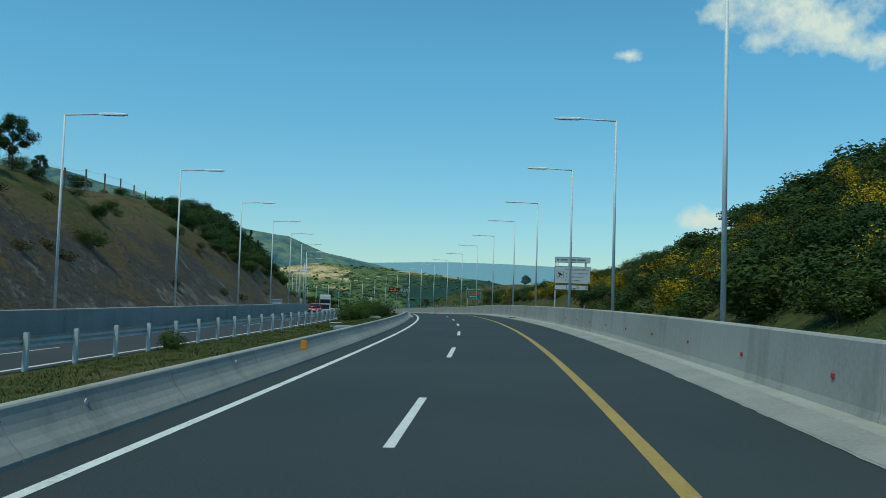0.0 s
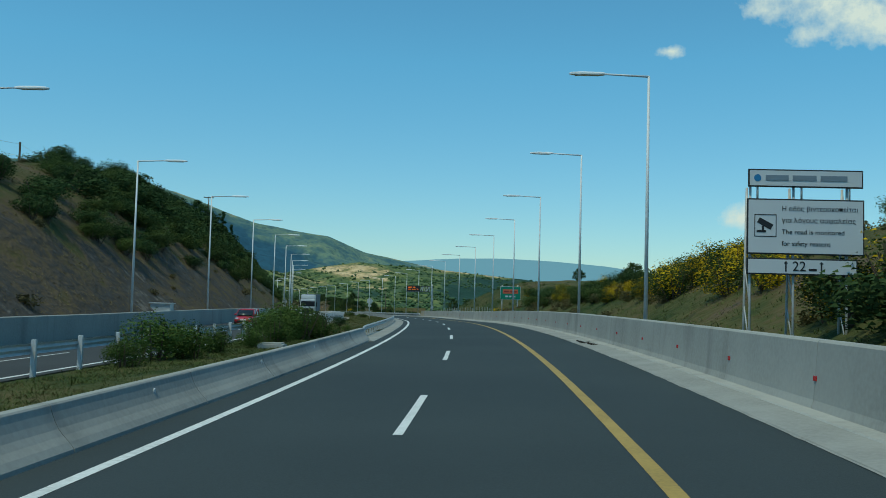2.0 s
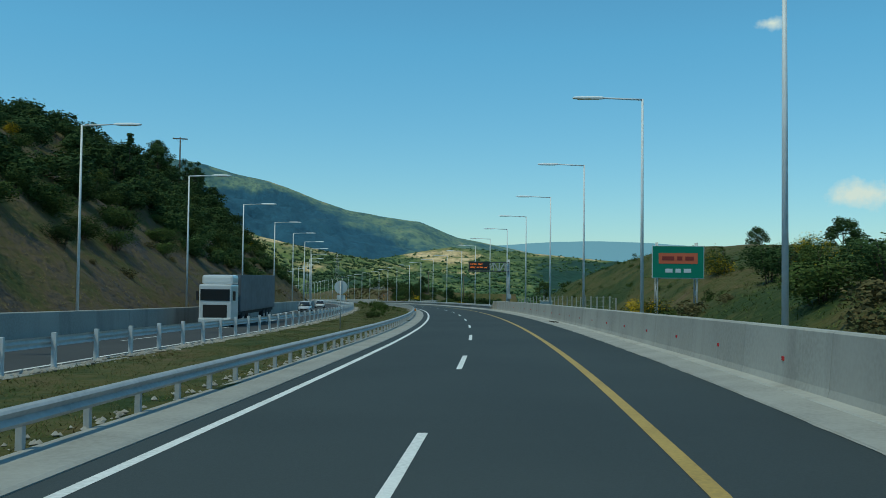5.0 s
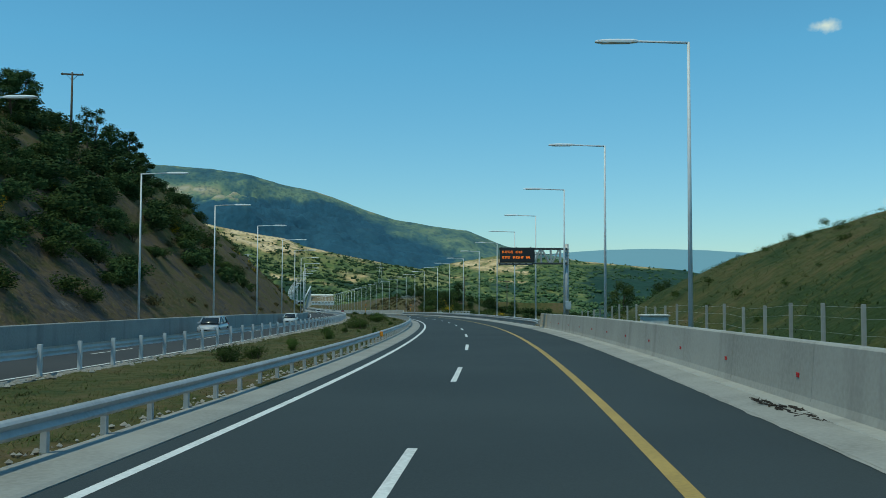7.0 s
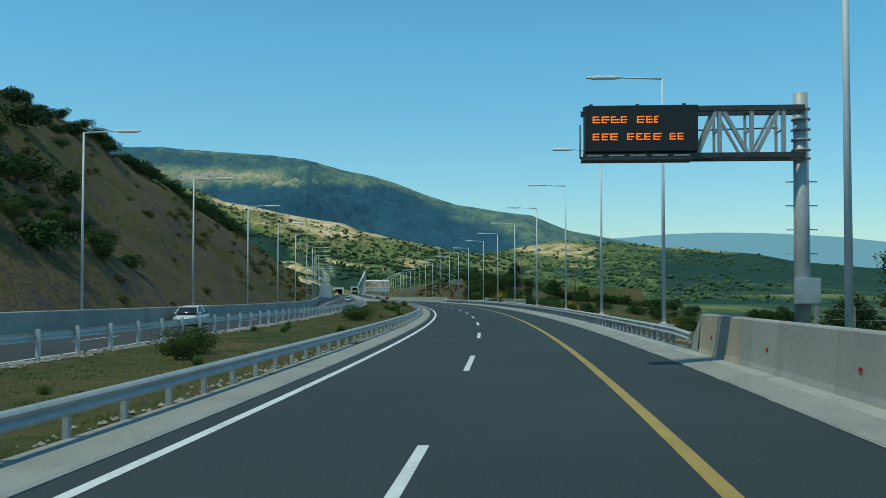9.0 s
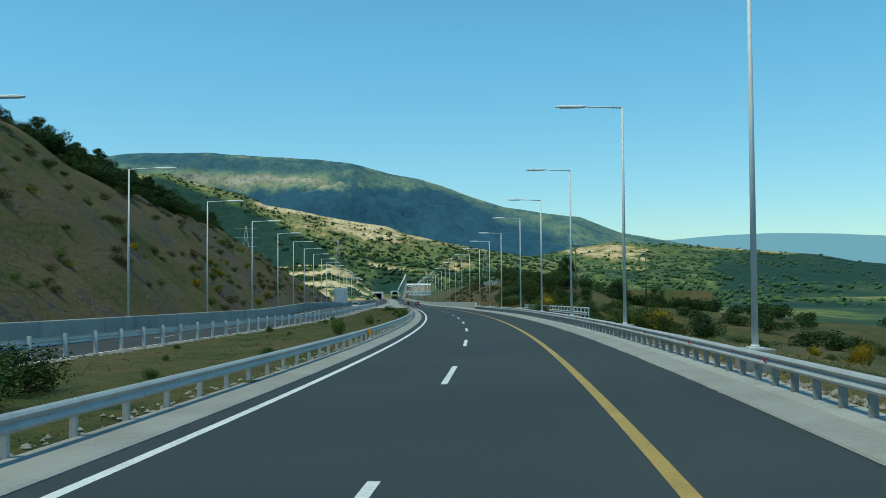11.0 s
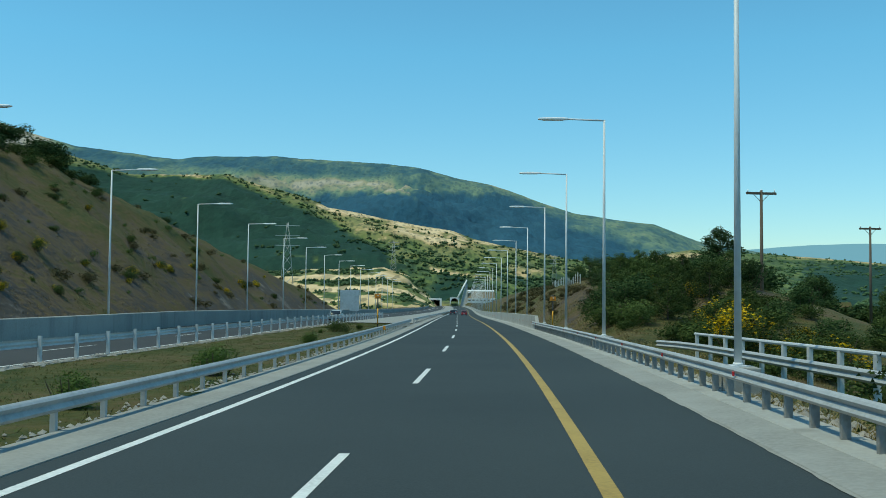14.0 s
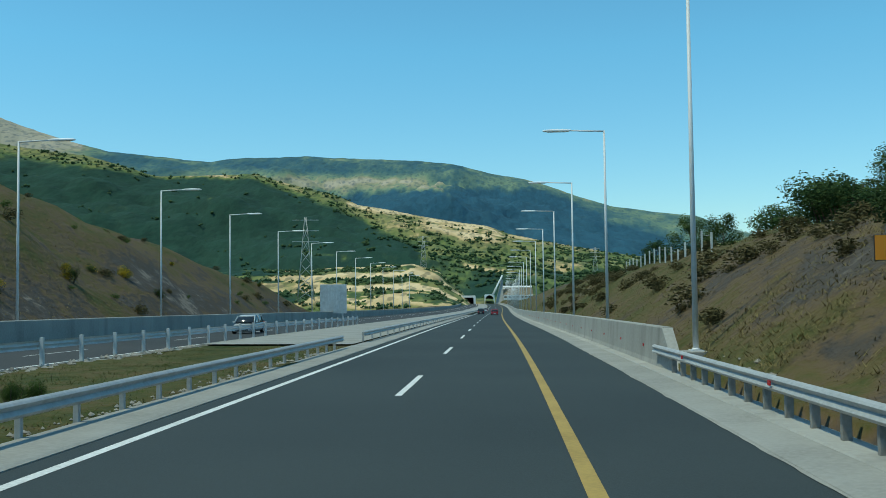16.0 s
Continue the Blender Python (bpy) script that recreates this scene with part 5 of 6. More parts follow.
sign = thing("road_sign", "white bilingual surveillance notice on steel legs behind the wall", "road sign")
board(sign, "top_board", 0.03, 3.15, 5.38, 5.88, 0, SIGN_WHITE, SIGN_BLACK)
main_board = board(sign, "main_board", 0.0, 3.18, 3.52, 5.06, 0, SIGN_WHITE, SIGN_BLACK)
low_board = board(sign, "lower_board", 0.0, 3.0, 2.96, 3.42, 0, SIGN_WHITE, SIGN_BLACK)
for k, text in enumerate(("Η οδός βιντεοσκοπείται", "για λόγους ασφαλείας", "The road is monitored", "for safety reasons")):
    lettering("wording", text, 0.185, SIGN_BLACK, main_board, Matrix.Translation((0.94, -0.012, 4.78 - 0.32 * k)) @ FACING, align="LEFT")
bm = bmesh.new()
for a, b, c, e in ((0.2, 0.8, 4.0, 4.02), (0.2, 0.8, 4.6, 4.62), (0.2, 0.22, 4.02, 4.6), (0.78, 0.8, 4.02, 4.6)):
    box(bm, a, b, -0.014, -0.008, c, e)
box(bm, -0.22, 0.2, -0.014, -0.008, -0.08, 0.08, m=Matrix.Translation((0.5, 0, 4.36)) @ Matrix.Rotation(radians(28), 4, "Y"))
box(bm, 0.26, 0.52, -0.014, -0.008, 4.12, 4.18)
box(bm, 0.4, 0.46, -0.014, -0.008, 4.16, 4.3)
part("pictogram", bm, SIGN_BLACK, main_board, "black camera pictogram")
lettering("wording", "22", 0.38, SIGN_BLACK, low_board, Matrix.Translation((1.42, -0.012, 3.19)) @ FACING)
bm = bmesh.new()
for x in (1.06, 2.02):
    box(bm, x - 0.02, x + 0.02, -0.014, -0.008, 3.05, 3.33)
    box(bm, x - 0.05, x + 0.05, -0.014, -0.008, 3.27, 3.3)
box(bm, 1.68, 1.9, -0.014, -0.008, 3.08, 3.14)
part("arrows", bm, SIGN_BLACK, low_board)
bm = bmesh.new()
tube(bm, (0.28, -0.006, 5.63), (0.28, -0.014, 5.63), 0.1, 0.1, 14)
part("emblem", bm, SIGN_BLUE, sign)
bm = bmesh.new()
bars(bm, 0.5, 3.0, 5.5, 5.78, -0.008, 1, 5)
part("wording", bm, plain("faded_ink", (0.2, 0.25, 0.3)), sign)
for x in (0.12, 1.3, 2.75):
    lattice_leg(sign, x, -1.2, 5.4)
bm = bmesh.new()
for x in (0.3, 1.5, 2.8):
    tube(bm, (x, 0.06, 5.0), (x, 0.06, 5.45), 0.03, 0.03, 6)
part("bracket", bm, STEEL, sign)
sign.matrix_basis = stand(48, 8.55)

green = thing("road_sign", "large green direction sign with an orange band on lattice legs", "road sign")
gb = board(green, "panel", 0, 3.15, 3.35, 5.35, 0, SIGN_GREEN, SIGN_WHITE, 0.08, 0.04)
bm = bmesh.new()
box(bm, 0.4, 2.75, -0.022, -0.008, 4.25, 4.9)
band = part("band", bm, plain("sign_red_orange", (0.62, 0.13, 0.06), 0.5), gb, "orange-red band")
bm = bmesh.new()
bars(bm, 0.6, 2.6, 4.35, 4.8, -0.022, 1, 8)
part("wording", bm, plain("ink_dark_red", (0.25, 0.03, 0.02)), gb)
bm = bmesh.new()
bars(bm, 0.8, 2.5, 3.6, 4.05, -0.008, 1, 9)
part("wording", bm, SIGN_WHITE, gb)
for x in (0.35, 2.75):
    lattice_leg(green, x, -0.8, 5.55, 0.9, 0.05)
green.matrix_basis = stand(157, 11.0)


def round_sign(s, d, label):
    ob = thing("road_sign", label, "road sign", "round signs seen from behind")
    bm = bmesh.new()
    tube(bm, (0, 0, -0.3), (0, 0, 3.3), 0.04, 0.04, 10)
    part("pole", bm, STEEL, ob)
    bm = bmesh.new()
    tube(bm, (0, 0.06, 2.85), (0, 0.09, 2.85), 0.45, 0.45, 28)
    part("disc", bm, SIGN_BACK, ob)
    bm = bmesh.new()
    box(bm, -0.28, 0.28, 0.06, 0.085, 1.95, 2.3, 0.01)
    part("plate", bm, SIGN_BACK, ob)
    ob.matrix_basis = stand(s, d, 0.02)


round_sign(163, -8.9, "grey back of a round sign on a pole in the median")
round_sign(192, -24.5, "grey back of a round sign above the far wall")


def call_post(s, d, label):
    ob = thing("emergency_sign", label, "road sign", "orange emergency signs")
    bm = bmesh.new()
    tube(bm, (0, 0, -0.2), (0, 0, 3.2), 0.05, 0.05, 10)
    part("pole", bm, SIGN_BLACK, ob)
    bm = bmesh.new()
    tube(bm, (0, 0, 0.7), (0, 0, 1.9), 0.056, 0.056, 10)
    part("sleeve", bm, plain("sleeve_yellow", (0.75, 0.36, 0.02), 0.5), ob, "yellow sleeve")
    b = board(ob, "panel", -0.25, 0.25, 2.7, 3.06, -0.09, SIGN_ORANGE, SIGN_BLACK, 0.03, 0.01)
    bm = bmesh.new()
    tube(bm, (0.03, -0.099, 2.95), (0.03, -0.106, 2.95), 0.055, 0.055, 14)
    part("emblem", bm, SIGN_WHITE, b)
    for x in (-0.07, 0.02, 0.11):
        bm = bmesh.new()
        box(bm, x - 0.032, x + 0.032, -0.106, -0.098, 2.76, 2.83)
        part("wording", bm, SIGN_BLACK, b)
    ob.matrix_basis = stand(s, d, 0.1)


call_post(431.6, 7.97, "orange emergency call sign on a dark and yellow pole")
call_post(430.6, -6.2, "orange emergency call sign in the median")
bm = bmesh.new()
box(bm, -0.1, 0.1, -0.02, 0.02, 0.4, 0.7, 0.01)
marker_me = mesh_of("marker_plate", bm, SIGN_ORANGE)
for s, d in ((211.7, -5.24), (318.4, -5.24), (426.2, -5.24), (-1.1, -4.62)):
    ob = tagged(new("marker_plate", marker_me), "small orange marker plate at the median edge", "marker plate", "median marker plates")
    ob.matrix_basis = stand(s, d, 0.0)

panel = thing("road_sign", "large blank ribbed sign seen from behind beyond the far wall", "road sign")
bm = bmesh.new()
box(bm, 0, 4.7, 0, 0.05, 1.0, 6.1, 0.01)
pb = part("panel", bm, SIGN_BACK, panel)
for k in range(10):
    bm = bmesh.new()
    box(bm, 0.05 + 0.47 * k, 0.12 + 0.47 * k, -0.06, 0.0, 1.05, 6.05)
    part("rib", bm, SIGN_BACK, pb)
for x in (0.8, 3.9):
    bm = bmesh.new()
    box(bm, x, x + 0.2, 0.05, 0.25, -1.0, 6.0)
    part("leg", bm, STEEL, panel)
panel.matrix_basis = stand(571, -28.3)

# ---- message gantry ----
gantry = thing("message_gantry", "cantilever gantry with a black message board lit in amber", "gantry")
bm = bmesh.new()
tube(bm, (0, 0, -0.5), (0, 0, 7.9), 0.24, 0.2, 18)
part("column", bm, STEEL, gantry)
bm = bmesh.new()
for z in (5.95, 6.2, 6.5, 6.8, 7.1, 7.4):
    tube(bm, (0, 0, z), (0, 0, z + 0.05), 0.27, 0.27, 18)
part("collar", bm, STEEL, gantry)
DARK_STEEL = material("dull_dark_steel", (0.075, 0.08, 0.08), scale=6, big=0.8, rough=0.7, metal=0.2, bump=0.04)
for y in (-0.35, 0.35):
    for z in (6.05, 7.42):
        bm = bmesh.new()
        box(bm, -6.35, 0.0, y - 0.07, y + 0.07, z - 0.08, z + 0.08, 0.01)
        part("chord", bm, DARK_STEEL, gantry, "dark steel chord")
for y, r in ((-0.35, 0.055), (0.35, 0.035)):
    for x in (-2.41, -1.5, -0.6):
        bm = bmesh.new()
        box(bm, x - r, x + r, y - r, y + r, 6.13, 7.34)
        part("upright", bm, STEEL, gantry)
    for xa, xb in ((-3.02, -2.52), (-1.64, -2.3), (-1.36, -0.74)):
        bm = bmesh.new()
        box(bm, -r, r, -r, r, 0.0, math.hypot(xb - xa, 1.21), m=Matrix.Translation((xa, y, 6.13)) @ Matrix.Rotation(math.atan2(xb - xa, 1.21), 4, "Y"))
        part("brace", bm, STEEL, gantry)
for z in (6.05, 6.8, 7.42):
    for x in (-2.41, -1.5, -0.6):
        bm = bmesh.new()
        tube(bm, (x, -0.3, z), (x, 0.3, z), 0.03, 0.03, 6)
        part("cross_bar", bm, STEEL, gantry)
bm = bmesh.new()
tube(bm, (-3.05, 0.35, 6.9), (-0.55, 0.35, 6.95), 0.025, 0.025, 6)
part("guard_bar", bm, DARK_STEEL, gantry)
bm = bmesh.new()
box(bm, -6.3, -3.05, -0.5, 0.1, 6.16, 7.52, 0.03)
msg = part("message_board", bm, plain("board_black", (0.02, 0.022, 0.023), 0.6), gantry, "black display cabinet")
bm = bmesh.new()
box(bm, -6.38, -3.2, -0.62, 0.1, 5.9, 5.98, 0.01)
part("walkway", bm, DARK_STEEL, gantry, "dark grating under the board")
for k in range(5):
    bm = bmesh.new()
    box(bm, -6.25 + 0.62 * k, -5.8 + 0.62 * k, -0.6, -0.56, 6.02, 6.06)
    part("toe_rail", bm, STEEL, gantry)
for x in (-6.1, -4.75, -3.4):
    bm = bmesh.new()
    box(bm, x - 0.05, x + 0.05, -0.3, -0.2, 7.52, 7.6, 0.01)
    part("lug", bm, DARK_STEEL, gantry)
bm = bmesh.new()
tube(bm, (-6.45, -0.55, 5.95), (-6.45, -0.55, 6.95), 0.02, 0.02, 6)
part("ladder_bar", bm, DARK_STEEL, gantry)


def glyph(x, z, w, seed):
    """One lit sign: a stem with three arms, cut by the display's rows."""
    r = random.Random(seed)
    bm = bmesh.new()
    t, edge = 0.03, []
    for k in range(3):
        reach = w * r.uniform(0.55, 1.0)
        z0 = z + 0.082 * k
        edge += [(x + reach, z0), (x + reach, z0 + t)] + ([(x + t, z0 + t), (x + t, z0 + 0.082)] if k < 2 else [])
    edge = [(x, z)] + edge + [(x, z + 0.164 + t)]
    front = [bm.verts.new((a, -0.512, b)) for a, b in edge]
    back = [bm.verts.new((a, -0.498, b)) for a, b in edge]
    bm.faces.new(front)
    for k in range(len(edge)):
        bm.faces.new((front[k], back[k], back[(k + 1) % len(edge)], front[(k + 1) % len(edge)]))
    bmesh.ops.recalc_face_normals(bm, faces=bm.faces)
    part("amber_text", bm, AMBER, msg)


for row, widths in enumerate(((0.24, 0.24, 0.26, 0.24, 0.0, 0.24, 0.2, 0.16), (0.24, 0.22, 0.26, 0.0, 0.24, 0.2, 0.24, 0.24, 0.0, 0.2, 0.18))):
    x = -6.08
    for k, w in enumerate(widths):
        if w:
            glyph(x, 7.0 - 0.5 * row, w, 10 * row + k)
        x += w + 0.025 if w else 0.2
bm = bmesh.new()
box(bm, -0.3, 0.36, -0.5, -0.2, 1.75, 2.5, 0.02)
part("control_box", bm, SIGN_BACK, gantry, "pale grey control cabinet")
for z in (3.2, 3.9, 4.6, 5.3):
    bm = bmesh.new()
    tube(bm, (-0.45, 0, z), (0.45, 0, z), 0.02, 0.02, 6)
    part("rung", bm, STEEL, gantry)
gantry.matrix_basis = stand(240.5, 9.75, 0.1)

bm = bmesh.new()
box(bm, -0.7, 0.7, -0.4, 0.4, -0.6, 1.0, 0.03)
box(bm, -0.78, 0.78, -0.48, 0.48, 1.0, 1.08, 0.015)
tagged(new("drain_box", mesh_of("drain_box", bm, PALE_BOX)), "white concrete box behind the roadside wall", "drain box").matrix_basis = stand(207, 10.3, 0.6)

# ---- fences, poles ----
def strand(points, r):
    """One unbroken wire through the points."""
    bm = bmesh.new()
    rings = [[bm.verts.new(p + Vector((r * math.cos(k * 1.571), 0, r * math.sin(k * 1.571)))) for k in range(4)] for p in points]
    for a, b in zip(rings, rings[1:]):
        for k in range(4):
            bm.faces.new((a[k], a[(k + 1) % 4], b[(k + 1) % 4], b[k]))
    return bm


fence = thing("fence", "wire fence on pale concrete posts at the foot of the mound", "fence")
bm = bmesh.new()
box(bm, -0.06, 0.06, -0.06, 0.06, -0.4, 1.75, 0.015)
fp = mesh_of("post", bm, CONCRETE)
spots = []
for k in range(24):
    s = 176 + 3.05 * k
    d = 12.2 + 0.05 * math.sin(k)
    spots.append((s, d, hillside(s, d)[0]))
    ob = new("post", fp)
    ob.parent = fence
    ob.matrix_local = stand(s, d, spots[-1][2])
for h in (0.3, 0.8, 1.3, 1.65):
    part("wire", strand([at(a[0], a[1], a[2] + h) for a in spots], 0.004), STEEL, fence)


def crest_fence():
    ob_f = thing("fence", "dark posts and wire along the crest of the cut bank", "fence")
    bm = bmesh.new()
    box(bm, -0.08, 0.08, -0.08, 0.08, -0.5, 2.4, 0.02)
    me = mesh_of("post", bm, WOOD)
    pts = []
    for k in range(12):
        s = 40 + 7.5 * k
        d = left_wall(s) - 1 - crest_left(s) * 1.25
        pts.append((s, d, hillside(s, d)[0]))
        p = new("post", me)
        p.parent = ob_f
        p.matrix_local = stand(*pts[-1])
    for h in (1.0, 2.2):
        part("wire", strand([at(a[0], a[1], a[2] + h) for a in pts], 0.012), STEEL, ob_f)


crest_fence()


def utility_pole(s, d, tall, label, z=None):
    ob = thing("utility_pole", label, "utility pole", "utility poles")
    bm = bmesh.new()
    tube(bm, (0, 0, -0.8), (0, 0, tall), 0.17, 0.11, 12)
    part("pole", bm, WOOD, ob)
    bm = bmesh.new()
    box(bm, -1.3, 1.3, -0.08, 0.08, tall - 0.35, tall - 0.15, 0.02)
    tube(bm, (-0.7, 0, tall - 0.3), (0, 0, tall - 1.0), 0.025, 0.025, 6)
    tube(bm, (0.7, 0, tall - 0.3), (0, 0, tall - 1.0), 0.025, 0.025, 6)
    part("crossarm", bm, WOOD, ob)
    for x in (-1.15, 0.0, 1.15):
        bm = bmesh.new()
        tube(bm, (x, 0, tall - 0.15), (x, 0, tall + 0.1), 0.05, 0.03, 8)
        part("insulator", bm, LAMP_HEAD, ob)
    ob.matrix_basis = stand(s, d, hillside(s, d)[0] if z is None else z, 8)


utility_pole(433, 25.3, 11.2, "weathered wooden utility pole with a crossarm", 1.0)
utility_pole(458.4, 46, 10.5, "weathered wooden utility pole on the valley slope", 1.4)
utility_pole(266, -47, 9.0, "wooden utility pole on the wooded crest")

# side track rail beyond the shoulder
def side_rail(s0, s1, d0, d1, label):
    """A parapet: stout posts under one round bar, with a corrugated beam in front that bends towards the road at its far end."""
    top = thing("guard_rail", label, "guard rail", "guard rails")
    bm = bmesh.new()
    box(bm, -0.06, 0.06, -0.09, 0.09, -1.6, 1.12, 0.015)
    me = mesh_of("post", bm, WHITE_RAIL)
    line = curve((s0, d0), (s1, d1))
    for s in np.arange(s0, s1 + 0.1, (s1 - s0) / 23):
        p = new("post", me)
        p.parent = top
        p.matrix_local = stand(s, line(s))
    part("handrail", swept([(0.06 * math.cos(a), 1.14 + 0.06 * math.sin(a)) for a in np.arange(0, 6.2, 0.785)], s0 - 0.3, s1 + 0.3, 4, line), WHITE_RAIL, top)
    bend = curve((s0, d0 - 0.17), (s1 - 2, d1 - 0.17), (s1 + 1, d1 - 0.4), (s1 + 3, d1 - 1.0))
    part("beam", swept(rail_profile(-1, 0.48), s0 - 0.5, s1 + 3, 1.0, bend), STEEL, top)


side_rail(350.5, 396.5, 11.3, 10.7, "pale steel parapet with a corrugated beam over the culvert")

bm = bmesh.new()
box(bm, -0.06, 0.06, -0.06, 0.06, -0.4, 1.35, 0.015)
stake_me = mesh_of("post", bm, PALE_BOX)
stakes = thing("fence", "row of white concrete fence posts along the mound's crest", "fence")
for s in np.arange(476, 524, 3.0):
    ob = new("post", stake_me)
    ob.parent = stakes
    ob.matrix_local = stand(s, 16.2 + 0.03 * (s - 476), hillside(s, 16.2 + 0.03 * (s - 476))[0])
part("wire", strand([at(s, 16.2 + 0.03 * (s - 476), hillside(s, 16.2 + 0.03 * (s - 476))[0] + 1.1) for s in np.arange(476, 524, 3.0)], 0.012), STEEL, stakes)

# manholes in the median
for s, d, r in ((32, -8.65, 0.45),):
    bm = bmesh.new()
    tube(bm, (0, 0, -0.3), (0, 0, 0.3), r * 0.85, r * 0.85, 24)
    tube(bm, (0, 0, 0.3), (0, 0, 0.38), r, r * 0.97, 24)
    ob = tagged(new("manhole", mesh_of("manhole", bm, CONCRETE)), "round concrete manhole standing in the median grass", "manhole")
    ob.matrix_basis = stand(s, d)
for s, d, w in ((27.8, -7.4, 0.75), (64, -8.2, 0.6)):
    bm = bmesh.new()
    box(bm, -w, w, -w * 0.7, w * 0.7, -0.2, 0.22, 0.03)
    box(bm, -w * 0.85, w * 0.85, -w * 0.6, w * 0.6, 0.22, 0.28, 0.01)
    ob = tagged(new("drain_box", mesh_of("drain_box", bm, CONCRETE)), "square concrete drain box in the median grass", "drain box")
    ob.matrix_basis = stand(s, d)
bm = bmesh.new()
box(bm, -0.8, 0.8, -0.5, 0.5, 0.3, 1.95, 0.03)
box(bm, -0.9, 0.9, -0.6, 0.6, 1.95, 2.02, 0.01)
tagged(new("switch_cabinet", mesh_of("switch_cabinet", bm, SIGN_BACK)), "pale grey electric cabinet behind the far wall", "cabinet").matrix_basis = stand(94.5, -23.2)


# ---- vehicles ----
def loft(bm, stations):
    """A closed skin through rings of equal length."""
    rings = [[bm.verts.new(p) for p in ring] for ring in stations]
    n = len(rings[0])
    for a, b in zip(rings, rings[1:]):
        for k in range(n):
            f = bm.faces.new((a[k], a[(k + 1) % n], b[(k + 1) % n], b[k]))
            f.smooth = True
    bm.faces.new(rings[0][::-1])
    bm.faces.new(rings[-1])
    bmesh.ops.recalc_face_normals(bm, faces=bm.faces)


def car(paint, label, tall=1.48, long=4.1, wide=1.75, estate=False):
    """A car that faces its own +y."""
    top = thing("car", label, "car", "cars on the motorway")
    h, w = tall, wide / 2

    def ring(y, half, z0, z1, r=0.12):
        return [(-half + r, y, z0), (half - r, y, z0), (half, y, z0 + r), (half, y, z1 - r * 1.4), (half - r * 1.2, y, z1), (-half + r * 1.2, y, z1), (-half, y, z1 - r * 1.4), (-half, y, z0 + r)]

    L = long / 2
    belt = 0.62 * h
    bm = bmesh.new()
    loft(bm, [ring(-L, w * 0.82, 0.3, belt * 0.9), ring(-L + 0.12, w * 0.95, 0.24, belt), ring(-L + 0.7, w, 0.2, belt), ring(0.1 * L, w, 0.2, belt), ring(0.42 * L, w, 0.2, belt * 0.98), ring(0.75 * L, w * 0.98, 0.2, belt * 0.86), ring(L - 0.15, w * 0.93, 0.24, belt * 0.72), ring(L, w * 0.8, 0.32, belt * 0.6)])
    part("body", bm, paint, top)
    rear = -L + (0.12 if estate else 0.3)
    bm = bmesh.new()

    def cabin(y, half, z):
        return [(-half, y, belt - 0.03), (half, y, belt - 0.03), (half, y, belt), (half - 0.1, y, z - 0.06), (half - 0.2, y, z), (-half + 0.2, y, z), (-half + 0.1, y, z - 0.06), (-half, y, belt)]

    loft(bm, [cabin(rear, w * 0.85, belt + 0.05), cabin(rear + 0.3, w * 0.92, h - 0.07), cabin(rear + 0.75, w * 0.92, h), cabin(0.05, w * 0.92, h), cabin(0.3 * L, w * 0.92, h - 0.09), cabin(0.62 * L, w * 0.9, belt + 0.04)])
    part("glasshouse", bm, GLASS, top, "dark tinted windows")
    bm = bmesh.new()
    loft(bm, [[(x, y, z + 0.012) for x, y, z in ((-w * 0.7, yy, zz), (w * 0.7, yy, zz), (w * 0.74, yy, zz - 0.05), (-w * 0.74, yy, zz - 0.05))] for yy, zz in ((rear + 0.3, h - 0.05), (rear + 0.75, h + 0.005), (0.05, h + 0.005), (0.3 * L, h - 0.075))])
    part("roof", bm, paint, top)
    for x in (-1, 1):
        for ya, za, yb, zb in ((0.6 * L, belt, 0.3 * L, h - 0.06), (-0.12 * L, belt, -0.12 * L, h - 0.03), (rear + 0.1, belt, rear + 0.45, h - 0.03)):
            bm = bmesh.new()
            tube(bm, (x * w * 0.93, ya, za), (x * w * 0.8, yb, zb), 0.05, 0.045, 6)
            part("pillar", bm, paint, top)
        bm = bmesh.new()
        box(bm, min(x * w, x * (w + 0.17)), max(x * w, x * (w + 0.17)), 0.42 * L, 0.42 * L + 0.1, belt - 0.02, belt + 0.13, 0.03)
        part("mirror", bm, paint, top)
        bm = bmesh.new()
        xs = sorted((x * w * 0.52, x * w * 0.86))
        box(bm, xs[0], xs[1], L - 0.18, L - 0.02, 0.55, 0.7, 0.03)
        part("headlight", bm, LAMP_GLASS, top)
        bm = bmesh.new()
        xs = sorted((x * w * 0.62, x * w * 0.9))
        box(bm, xs[0], xs[1], -L - 0.02, -L + 0.14, 0.62, 0.9, 0.03)
        part("tail_light", bm, RED, top)
        for y in (-0.62 * L, 0.64 * L):
            bm = bmesh.new()
            tube(bm, (x * (w - 0.2), y, 0.31), (x * (w + 0.015), y, 0.31), 0.31, 0.31, 20)
            wheel = part("tyre", bm, RUBBER, top)
            bm = bmesh.new()
            tube(bm, (x * (w - 0.1), y, 0.31), (x * (w + 0.025), y, 0.31), 0.2, 0.18, 12)
            part("rim", bm, CHROME, wheel)
    for y, mat in ((L - 0.02, RUBBER), (-L - 0.01, RUBBER)):
        bm = bmesh.new()
        box(bm, -w * 0.6, w * 0.6, y - 0.04, y + 0.04, 0.32, 0.45, 0.02)
        part("bumper_strip", bm, mat, top)
        bm = bmesh.new()
        box(bm, -0.26, 0.26, y - 0.055, y + 0.055, 0.46, 0.57)
        part("plate", bm, SIGN_WHITE, top)
    return top


def paint(name, c):
    mat = plain(name, c, 0.3)
    mat.node_tree.nodes["Principled BSDF"].inputs["Coat Weight"].default_value = 0.6
    return mat


